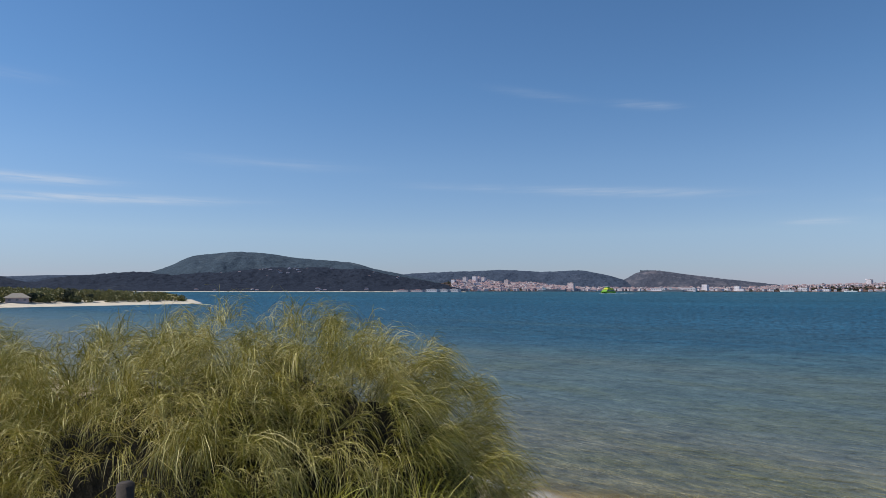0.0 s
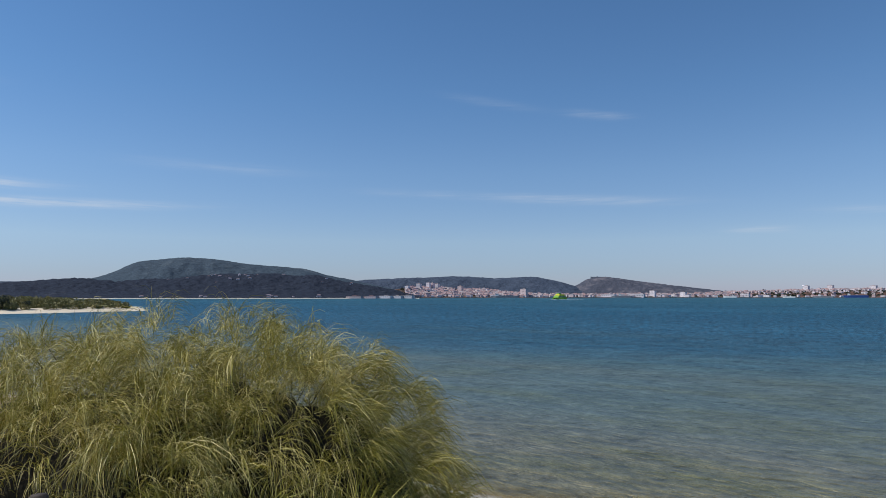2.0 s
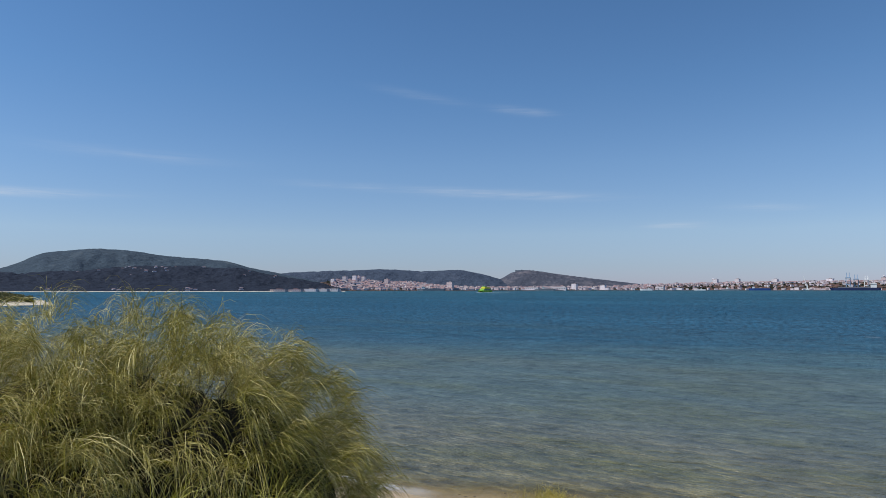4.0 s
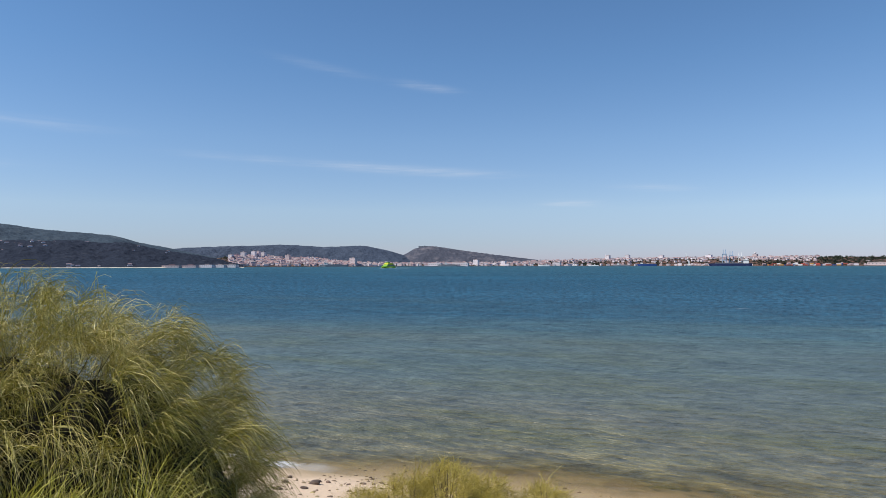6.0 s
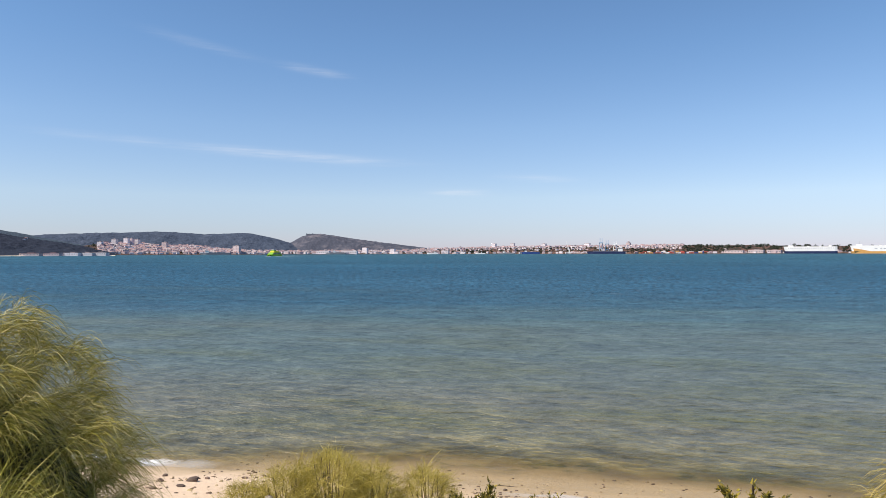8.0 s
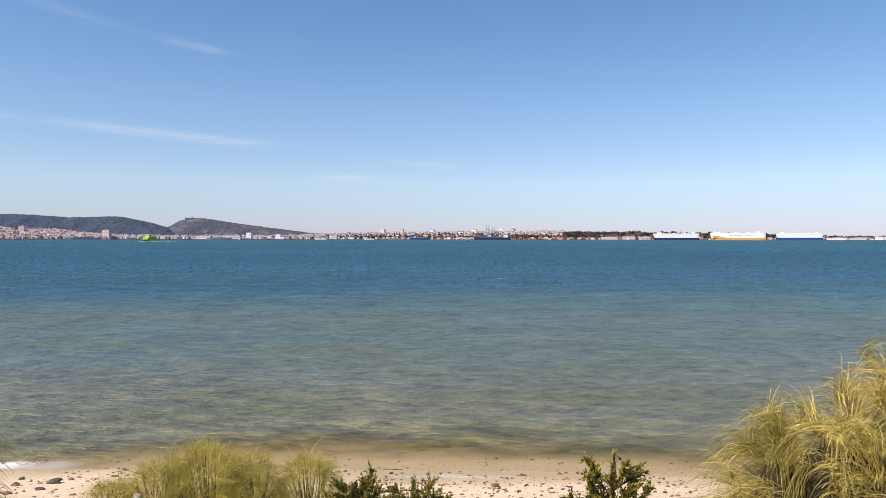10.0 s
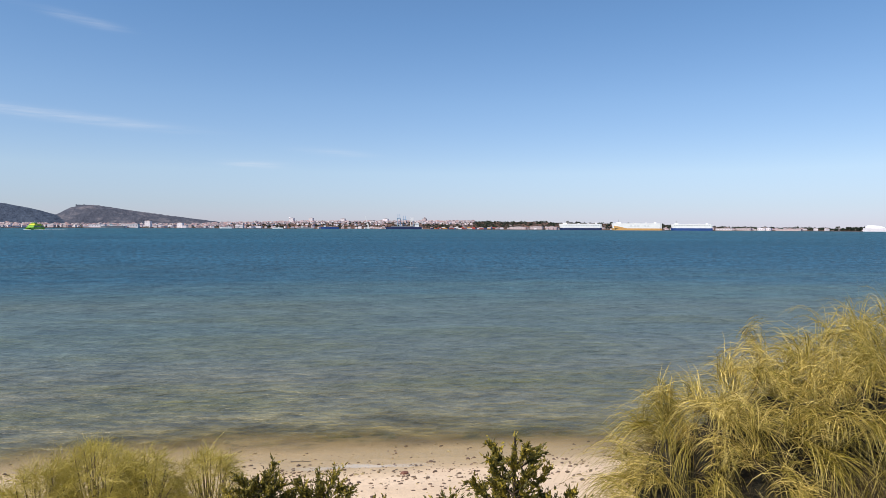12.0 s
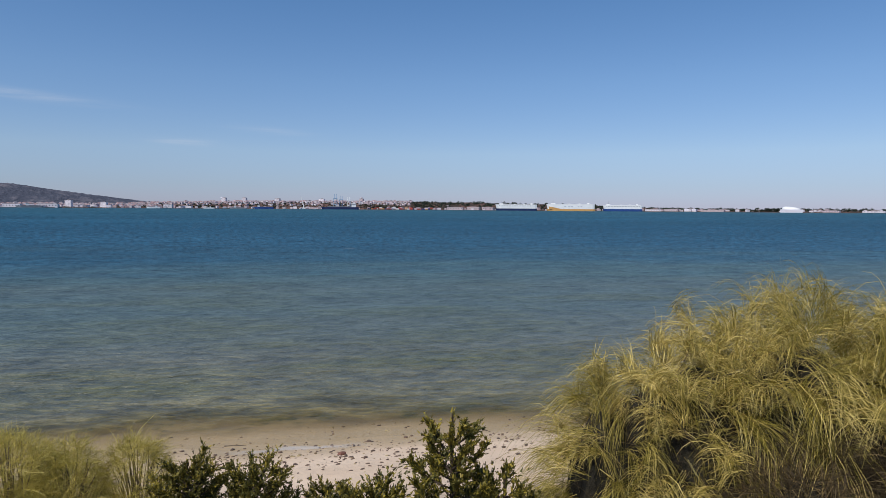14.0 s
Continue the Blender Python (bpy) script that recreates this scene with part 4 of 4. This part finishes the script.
def build_town():
    rng = random.Random(17)
    kinds = []
    walls = (PLASTER, PLASTER_PINK, PLASTER_OCHRE, PLASTER)
    words = {PLASTER: "white", PLASTER_PINK: "pink", PLASTER_OCHRE: "ochre"}
    for i in range(12):
        hip = i % 2 == 0
        wall = walls[i % 4]
        w, d, h = rng.uniform(10, 19), rng.uniform(8, 12), rng.uniform(4.5, 7) if hip else rng.uniform(7, 12)
        label = "%s plastered town house with a %s roof across the bay" % (words[wall], "red tiled" if hip else "flat grey")
        kinds.append(house(w, d, h, wall, TERRACOTTA if hip else FLAT_ROOF, hip, label=label))
    spots = []
    for _ in range(2600):
        zone = rng.random()
        if zone < 0.40:
            az = rng.uniform(0.9, 12)
            k = rng.uniform(0.05, 0.98) if az < 9 else rng.uniform(0.05, 0.7)
        elif zone < 0.60:
            az, k = rng.uniform(11, 28), rng.uniform(0.04, 0.9)
        elif zone < 0.90:
            az, k = rng.uniform(26, 49), rng.choice((rng.uniform(0.88, 1.0), rng.uniform(0.84, 1.0), rng.uniform(0.9, 1.0), rng.uniform(0.9, 1.0), rng.uniform(0.9, 1.0), rng.uniform(0.4, 0.84)))
        elif zone < 0.94:
            az, k = rng.uniform(26, 52), rng.uniform(0.01, 0.12)
        else:
            az, k = rng.uniform(52, 92), rng.uniform(0.02, 0.3)
        spots.append((az, k))
    used = set()
    rest_v, rest_f = {m: [] for m in walls + (TERRACOTTA, FLAT_ROOF)}, {m: [] for m in walls + (TERRACOTTA, FLAT_ROOF)}
    for i, (az, k) in enumerate(spots):
        d, z = shore_d(az) + 500 * k, land_z(az, k)
        if i < 290:
            j = rng.randrange(12)
            m = at_far(az, d, z, rng.uniform(-35, 35))
            if j not in used:
                used.add(j)
                kinds[j].matrix_basis = m
            else:
                copy_thing(kinds[j], m)
        else:
            w, dp, h = rng.uniform(8, 18), rng.uniform(7, 11), rng.uniform(3.5, 10)
            m = at_far(az, d, z, rng.uniform(-40, 40))
            for mat, z0, z1, g in ((rng.choice(walls), -4, h, 0), (rng.choice((TERRACOTTA, TERRACOTTA, FLAT_ROOF)), h, h + rng.uniform(1.0, 3.5), 0.3)):
                b = len(rest_v[mat])
                s = 0.25 if g else 1.0
                rest_v[mat] += [tuple(m @ Vector((sx * (w / 2 + g), sy * (dp / 2 + g), z0))) for sx, sy in ((-1, -1), (1, -1), (1, 1), (-1, 1))]
                rest_v[mat] += [tuple(m @ Vector((sx * w / 2 * (0.6 if g else 1), sy * dp / 2 * s, z1))) for sx, sy in ((-1, -1), (1, -1), (1, 1), (-1, 1))]
                rest_f[mat] += [(b, b + 1, b + 5, b + 4), (b + 1, b + 2, b + 6, b + 5), (b + 2, b + 3, b + 7, b + 6), (b + 3, b, b + 4, b + 7), (b + 4, b + 5, b + 6, b + 7)]
    for mat in rest_v:
        if rest_v[mat]:
            tagged(mesh_np("distant_houses", rest_v[mat], rest_f[mat], mat, None, "crowd of small distant town houses on the far shore"), category="houses", kind="stuff")
    # tower blocks
    for az, k, w, h, mat in ((1.96, 0.75, 18, 26, PLASTER), (2.8, 0.8, 17, 29, PLASTER), (3.15, 0.8, 15, 29, PLASTER_PINK), (3.58, 0.8, 15, 27, PLASTER), (0.95, 0.7, 16, 18, PLASTER), (5.6, 0.6, 20, 26, PLASTER_OCHRE),
                              (11.14, 0.1, 28, 33, PLASTER_OCHRE), (21.9, 0.2, 26, 28, PLASTER), (24.3, 0.1, 26, 22, PLASTER), (33.2, 0.9, 24, 28, PLASTER), (34.8, 0.95, 26, 26, PLASTER), (37.5, 0.95, 30, 22, PLASTER), (41.2, 0.95, 34, 20, PLASTER), (44.6, 0.95, 24, 22, PLASTER_OCHRE)):
        ob = house(w, 16, h, mat, FLAT_ROOF, False, 5, 4, "apartment_tower", "pale flat-roofed apartment tower above the town", "apartment building", "apartment towers")
        ob.matrix_basis = at_far(az, shore_d(az) + 500 * k, land_z(az, k), -32)
    # quayside sheds
    for az, w, h, mat, roof in ((-0.9, 46, 8, PLASTER, FLAT_ROOF), (0.1, 40, 8, PLASTER, FLAT_ROOF), (1.0, 44, 9, PLASTER, FLAT_ROOF), (-3.6, 60, 6, PLASTER_OCHRE, TERRACOTTA), (-2.2, 50, 6, PLASTER_PINK, TERRACOTTA),
                               (18.3, 60, 12, PLASTER, FLAT_ROOF), (20.6, 70, 14, PLASTER, FLAT_ROOF), (28.9, 40, 16, PLASTER, FLAT_ROOF), (30.2, 60, 10, PLASTER, FLAT_ROOF), (52.8, 90, 13, PLASTER_OCHRE, FLAT_ROOF), (54.4, 70, 15, PLASTER_OCHRE, FLAT_ROOF),
                               (55.7, 60, 14, PLASTER_PINK, FLAT_ROOF), (69.6, 80, 9, PLASTER, FLAT_ROOF), (71.0, 70, 10, PLASTER_OCHRE, FLAT_ROOF), (72.5, 60, 12, PLASTER, FLAT_ROOF), (74.2, 110, 7, PLASTER_OCHRE, FLAT_ROOF), (82.5, 70, 8, PLASTER_PINK, FLAT_ROOF), (85.2, 90, 8, PLASTER, FLAT_ROOF)):
        ob = house(w, 24, h, mat, roof, False, 1, 6, "quay_shed", "long low pale shed on the far quay", "shed", "quay sheds")
        ob.matrix_basis = at_far(az, shore_d(az) + 30, 2, -18) if az > 5 else at_far(az, 1496, 1, -28) @ Matrix.Diagonal((0.62, 0.62, 0.62, 1))
    # villas on the wooded slopes
    villa = None
    for i in range(40):
        az, k = (rng.choice((rng.uniform(-16, -11.5), rng.uniform(-9, -4), rng.uniform(-19, -3))), rng.uniform(0.45, 0.97)) if i < 28 else (rng.uniform(-21, -5), rng.uniform(0.03, 0.10))
        p = on_wooded(az, k)
        m = Matrix.Translation(p) @ pose(0, 0, 0, 0, 0, -az + rng.uniform(-30, 30)) @ Matrix.Diagonal((rng.uniform(0.5, 1.5), 0.9, rng.uniform(0.5, 0.95), 1))
        if villa is None:
            villa = house(8, 6, 3.2, PLASTER, TERRACOTTA, True, name="villa", label="white villa among pines on the hillside", group="hillside villas")
            villa.matrix_basis = m
        else:
            copy_thing(villa, m)
    # the fort on its hill
    fort = thing("hilltop_fort", on_castle(17.4, 0.98), "low grey stone fort with towers on the hilltop", "fort", turn=-17.4)
    for x0, x1, h in ((-40, 14, 0), (14, 44, -1), (-46, -40, 2), (-6, 0, 4), (44, 50, 1)):
        bm = bmesh.new()
        box(bm, x0, x1, -8, 8, -14, h)
        for x in np.arange(x0 + 1, x1 - 2, 5):
            box(bm, x, x + 2.5, -8.5, -6, h, h + 1.2)
        part("tower" if x1 - x0 < 20 else "wall", bm, GREY, fort)


build_town()


# ---- pale beach under the wooded hill, trees along the far shore ----
def build_far_green():
    azs = np.arange(-30, 2.2, 0.2)
    ob = grid_mesh("far_beach", azs, (0, 4, 9, 14), lambda az, k: far(az, 1488 + k, -0.5 + 0.11 * k + 0.5 * noise.noise(Vector((az * 2, 0, 0)))), SAND_PALE)
    tagged(ob, "narrow pale beach along the far shore", "beach", kind="structure")
    rng = random.Random(6)
    cs, rs = [], []
    for _ in range(2100):
        zone = rng.random()
        if zone < 0.35:
            az, k, r = rng.uniform(49, 95), rng.uniform(0.25, 1.0), rng.uniform(5, 10)
        elif zone < 0.70:
            az, k, r = rng.uniform(28, 52), rng.uniform(0.15, 1.0), rng.uniform(3, 6)
        else:
            az, k, r = rng.uniform(0, 28), rng.uniform(0.1, 0.9), rng.uniform(3, 6)
        cs.append(far(az, shore_d(az) + 500 * k, land_z(az, k) + r * 0.6))
        rs.append(r)
    for az0, az1, n, z in ((31.0, 32.6, 40, 12), (29.6, 31.5, 40, 10), (76.8, 78.0, 30, 12), (78.0, 79.3, 60, 17), (59.8, 61, 20, 18), (64.6, 65.6, 20, 18), (44.8, 48, 50, 24), (49, 53, 60, 20)):
        for _ in range(n):
            az, r = rng.uniform(az0, az1), rng.uniform(5, 8)
            cs.append(far(az, shore_d(az) + rng.uniform(60, 120), rng.uniform(4, z)))
            rs.append(r)
    v, q = leaf_cloud(cs, rs, 34, 0.42, 9)
    tagged(mesh_np("distant_trees", v, q, PINE, None, "dark pines and garden trees along the far shore"), category="trees", kind="stuff")


build_far_green()


# ---- ships and harbour ----
def hull(length, beam, height, bow=0.06, rake=0.03):
    """A ship's body along x, its bow at -x, from the waterline up."""
    bm = bmesh.new()
    xs = np.linspace(-0.5, 0.5, 25)
    rows = []
    for z in (-3.0, 0.0, height * 0.5, height):
        up = max(0, z / height)
        port, star = [], []
        for x in xs:
            w = min(1.0, ((x + 0.5 + 0.001) / (bow * 2.2)) ** 0.6) * min(1.0, 0.75 + (0.5 - x) * 6)
            px = x * length - (rake * length * up if x < -0.4 else 0) * (1 - (x + 0.5) * 10 if x < -0.4 else 0)
            port.append(bm.verts.new((px, -beam / 2 * w, z)))
            star.append(bm.verts.new((px, beam / 2 * w, z)))
        rows.append((port, star))
    for (p0, s0), (p1, s1) in zip(rows, rows[1:]):
        for i in range(24):
            bm.faces.new((p0[i], p0[i + 1], p1[i + 1], p1[i]))
            bm.faces.new((s0[i + 1], s0[i], s1[i], s1[i + 1]))
        bm.faces.new((s0[0], p0[0], p1[0], s1[0]))
        bm.faces.new((p0[-1], s0[-1], s1[-1], p1[-1]))
    for i in range(24):
        bm.faces.new((rows[-1][0][i], rows[-1][0][i + 1], rows[-1][1][i + 1], rows[-1][1][i]))
    return bm


def lifted(bm, z, sx=1.0):
    for v in bm.verts:
        v.co.z += z
        v.co.x *= sx
    return bm


MARKING = painted("faded_marking", (0.42, 0.45, 0.50), 0.6)


def car_carrier(az, dist, length, low_h, top_h, low, label, stripe=False, turn=0.0):
    ob = thing("car_carrier_ship", far(az, dist, 0), label, "ship", "car carriers", -az + turn)
    part("hull", hull(length, 32, low_h), low, ob)
    bm = hull(length * 0.99, 31, top_h)
    part("upper_hull", lifted(bm, low_h - 2.99 + 3.0), WHITE, ob, "tall white windowless upper hull")
    top = low_h + top_h
    for x, w, h, name in ((-0.38, 0.10, 5, "bridge"), (-0.05, 0.05, 2.5, "vent_house"), (0.18, 0.04, 3, "vent_house"), (0.36, 0.05, 6, "funnel")):
        bm = bmesh.new()
        box(bm, x * length - w * length / 2, x * length + w * length / 2, -9, 9, top, top + h, 0.4)
        part(name, bm, WHITE, ob)
    bm = bmesh.new()
    for x in np.linspace(-0.42, 0.42, 22):
        box(bm, x * length - 2.2, x * length + 2.2, -16.2, -15.6, low_h + top_h * 0.62, low_h + top_h * 0.70)
    if not stripe:
        part("vents", bm, GREY, ob)
    else:
        bm.free()
        bm = bmesh.new()
        for x, w in ((-0.12, 10), (-0.04, 7), (0.02, 12), (0.16, 7), (0.22, 9)):
            box(bm, x * length - w / 2, x * length + w / 2, -15.9, -15.4, low_h + top_h * 0.42, low_h + top_h * 0.54)
        part("hull_marking", bm, MARKING, ob, "pale blue-grey block marks")
        bm = bmesh.new()
        a = [bm.verts.new(p) for p in ((-0.46 * length, -15.72, low_h + 0.1), (-0.20 * length, -15.72, low_h + 0.1), (-0.40 * length, -15.72, low_h + top_h * 0.42), (-0.47 * length, -15.72, low_h + top_h * 0.5))]
        b = [bm.verts.new(v.co + Vector((0, 0.4, 0))) for v in a]
        bm.faces.new(a)
        bm.faces.new(b[::-1])
        for i in range(4):
            bm.faces.new((a[i], b[i], b[(i + 1) % 4], a[(i + 1) % 4]))
        bmesh.ops.recalc_face_normals(bm, faces=bm.faces)
        part("bow_stripe", bm, ORANGE, ob, "ochre stripe sweeping up to the bow")
    bm = bmesh.new()
    bmesh.ops.create_cone(bm, segments=6, cap_ends=True, radius1=0.9, radius2=0.4, depth=14, matrix=Matrix.Translation((-0.38 * length, 0, top + 11)))
    part("mast", bm, GREY, ob)


car_carrier(58.15, 3380, 208, 11, 21, NAVY, "white car carrier ship with a navy lower hull")
car_carrier(62.8, 3380, 236, 10, 25, ORANGE, "white car carrier ship with an ochre lower hull", True)
car_carrier(67.12, 3380, 186, 12, 19, BLUE, "white car carrier ship with a blue hull")


def small_ship(az, dist, length, low_h, low, house_at, house_h, label, name="cargo_ship"):
    ob = thing(name, far(az, dist, 0), label, "ship", "moored ships", -az)
    part("hull", hull(length, length * 0.16, low_h, 0.08, 0.04), low, ob)
    x = house_at * length
    bm = bmesh.new()
    box(bm, x - length * 0.06, x + length * 0.06, -length * 0.06, length * 0.06, low_h, low_h + house_h, 0.3)
    part("bridge_house", bm, WHITE, ob)
    bm = bmesh.new()
    box(bm, x - length * 0.062, x + length * 0.062, -length * 0.062, -length * 0.03, low_h + house_h * 0.7, low_h + house_h * 0.85)
    part("bridge_window", bm, PANE, ob)
    bm = bmesh.new()
    box(bm, -length * 0.36, length * 0.3, -length * 0.05, length * 0.05, low_h, low_h + length * 0.02, 0.2)
    part("hatch_cover", bm, GREY, ob)
    bm = bmesh.new()
    bmesh.ops.create_cone(bm, segments=6, cap_ends=True, radius1=0.5, radius2=0.25, depth=house_h * 0.9, matrix=Matrix.Translation((x, 0, low_h + house_h * 1.4)))
    part("mast", bm, GREY, ob)


small_ship(42.8, 3380, 185, 12, NAVY, 0.36, 19, "dark container ship moored under the quay cranes", "container_ship")
small_ship(36.4, 3360, 90, 10, BLUE, -0.3, 7, "blue coaster moored at the far quay")
small_ship(34.3, 3370, 80, 6, GREY, -0.2, 9, "grey coaster moored at the far quay")
small_ship(32.0, 3300, 50, 5, WHITE, 0.1, 5, "white passenger boat moored at the far quay")
small_ship(9.5, 2560, 105, 7, GREY, -0.3, 9, "grey ferry moored before the town")
small_ship(19.4, 2900, 85, 8, GREY, -0.1, 9, "grey ferry moored before the town")
small_ship(27.8, 3200, 55, 6, WHITE, 0.2, 6, "white ferry moored at the far quay")


def quay_crane(az, dist, scale, mat):
    ob = thing("quay_crane", far(az, dist, 2), "pale gantry crane with raised jib on the quay", "crane", "quay cranes", -az)
    for x in (-8, 8):
        for y in (-9, 9):
            bm = bmesh.new()
            box(bm, x - 1.5, x + 1.5, y - 1.5, y + 1.5, 0, 42 * scale)
            part("leg", bm, mat, ob)
    for y in (-9, 9):
        bm = bmesh.new()
        box(bm, -9, 9, y - 0.8, y + 0.8, 18 * scale, 20.5 * scale)
        part("crossbeam", bm, mat, ob)
    bm = bmesh.new()
    box(bm, -10, 10, -34, 26, 42 * scale, 45 * scale)
    part("boom", bm, mat, ob)
    for x in (-5, 5):
        bm = bmesh.new()
        box(bm, x - 1.3, x + 1.3, -2, 2, 45 * scale, 62 * scale)
        part("apex", bm, mat, ob)


quay_crane(42.35, 3420, 1.25, PALE_BLUE)
quay_crane(42.85, 3420, 1.10, PALE_BLUE)
quay_crane(43.5, 3420, 1.0, WHITE)


def mobile_crane():
    ob = thing("mobile_crane", far(39.65, 3420, 2), "white mobile harbour crane with a slanting jib", "crane", turn=-39.65)
    bm = bmesh.new()
    box(bm, -6, 9, -5, 5, 0, 6, 0.4)
    part("carriage", bm, WHITE, ob)
    bm = bmesh.new()
    box(bm, -1.5, 3.5, -2, 2, 6, 22)
    part("tower", bm, WHITE, ob)
    bm = bmesh.new()
    box(bm, -1.6, 1.6, -1.6, 1.6, 0, 56)
    j = part("jib", bm, WHITE, ob)
    j.matrix_basis = pose(2, 0, 10, 0, -16, 0)


mobile_crane()


def water_tower(az, k, h):
    ob = thing("water_tower", far(az, shore_d(az) + 500 * k, land_z(az, k)), "pale mushroom-shaped water tower on the ridge", "water tower", turn=-az)
    bm = bmesh.new()
    bmesh.ops.create_cone(bm, segments=14, cap_ends=True, radius1=3, radius2=2.2, depth=h, matrix=Matrix.Translation((0, 0, h / 2)))
    part("shaft", bm, PLASTER, ob)
    bm = bmesh.new()
    bmesh.ops.create_cone(bm, segments=18, cap_ends=True, radius1=2.5, radius2=6.5, depth=4, matrix=Matrix.Translation((0, 0, h + 2.0)))
    bmesh.ops.create_cone(bm, segments=18, cap_ends=True, radius1=6.5, radius2=4.5, depth=3, matrix=Matrix.Translation((0, 0, h + 5.5)))
    part("tank", bm, PLASTER, ob)


water_tower(44.6, 0.95, 26)
water_tower(33.0, 0.95, 24)


def storage_hall():
    ob = thing("storage_hall", far(79.8, 3440, 9), "large white rounded storage hall by the far shore", "hall", turn=-79.8)
    bm = bmesh.new()
    bmesh.ops.create_uvsphere(bm, u_segments=32, v_segments=16, radius=1.0)
    bmesh.ops.delete(bm, geom=[v for v in bm.verts if v.co.z < -0.05], context="VERTS")
    for v in bm.verts:
        v.co = Vector((math.copysign(abs(v.co.x) ** 0.75, v.co.x) * 40, v.co.y * 30, max(0, v.co.z) ** 0.6 * (18.5 - 6 * v.co.x) - 0.5))
    part("roof", bm, WHITE, ob, smooth=True)
    bm = bmesh.new()
    box(bm, -46, 48, -31, -28, -9, 6)
    part("wall", bm, PLASTER, ob)


storage_hall()


def containers():
    rng = random.Random(4)
    mats = (RED, BLUE, RED, WHITE, ORANGE, NAVY)
    made = {}
    for i in range(46):
        az = rng.uniform(45.0, 51.2)
        mat = rng.choice(mats)
        m = at_far(az, 3405 + rng.uniform(0, 25), 2.0 + rng.choice((0, 0, 5.2)))
        if mat.name in made:
            copy_thing(made[mat.name], m)
            continue
        bm = bmesh.new()
        box(bm, -9, 9, -4, 4, 0, 5.2)
        for x in np.arange(-8.4, 8.4, 1.2):
            box(bm, x, x + 0.5, -4.15, -4.0, 0.3, 4.9)
        ob = part("container_stack", bm, mat)
        ob.matrix_basis = m
        tagged(ob, "stack of %s freight containers on the quay" % mat.name.split("_")[0], "containers", "container stacks")
        made[mat.name] = ob


containers()


def ferry():
    ob = thing("catamaran_ferry", far(14.2, 1000, 0), "bright lime green catamaran ferry with a white wake", "ferry", turn=-14.2 + 48)
    for y in (-4, 4):
        part("hull", lifted(hull(22, 2.6, 2.4, 0.2, 0.05), 0) if y < 0 else hull(22, 2.6, 2.4, 0.2, 0.05), LIME, ob).matrix_basis = pose(0, y, 0)
    for name, x0, x1, h0, h1, mat in (("deck", -10.5, 10.5, 2.0, 2.8, LIME), ("cabin", -8, 9, 2.8, 5.6, LIME), ("upper_cabin", -5.5, 6.5, 5.6, 7.8, YELLOW), ("wheelhouse", -4.5, 1.0, 7.8, 9.4, LIME), ("roof", -4.8, 1.3, 9.4, 9.8, WHITE)):
        bm = bmesh.new()
        half = {"upper_cabin": 4.2, "wheelhouse": 2.8, "roof": 3.0}.get(name, 5)
        box(bm, x0, x1, -half, half, h0, h1, 0.35)
        for v in bm.verts:
            if v.co.z > (h0 + h1) / 2 and v.co.x < 0:
                v.co.x += 0.25 * (h1 - h0)
        part(name, bm, mat, ob)
    for y in (-5.05, 5.05):
        for x in np.arange(-7, 8, 2.2):
            bm = bmesh.new()
            box(bm, x - 0.85, x + 0.85, y - 0.06, y + 0.06, 3.4, 4.9)
            part("window", bm, PANE, ob)
    bm = bmesh.new()
    bmesh.ops.create_cone(bm, segments=6, cap_ends=True, radius1=0.25, radius2=0.1, depth=2.6, matrix=Matrix.Translation((-1, 0, 11.0)))
    part("mast", bm, GREY, ob)
    # its wake
    rng = np.random.default_rng(2)
    v, q = [], []
    for i in range(420):
        e = rng.uniform(0, 1) ** 1.5
        c = far(13.45 + e * 2.8, 992 + rng.normal(0, 1.2) + e * 2, 0.05)
        r = rng.uniform(0.25, 0.9) * (1 - 0.5 * e)
        b = len(v)
        v += [(c.x + r * math.cos(a), c.y + r * math.sin(a), 0.08) for a in np.arange(6) * math.pi / 3] + [(c.x, c.y, 0.08 + r * 0.35)]
        q += [(b + j, b + (j + 1) % 6, b + 6) for j in range(6)]
    tagged(mesh_np("wake", v, q, FOAM, None, "thin white wake trailing behind the ferry"), category="wake", kind="stuff")


ferry()
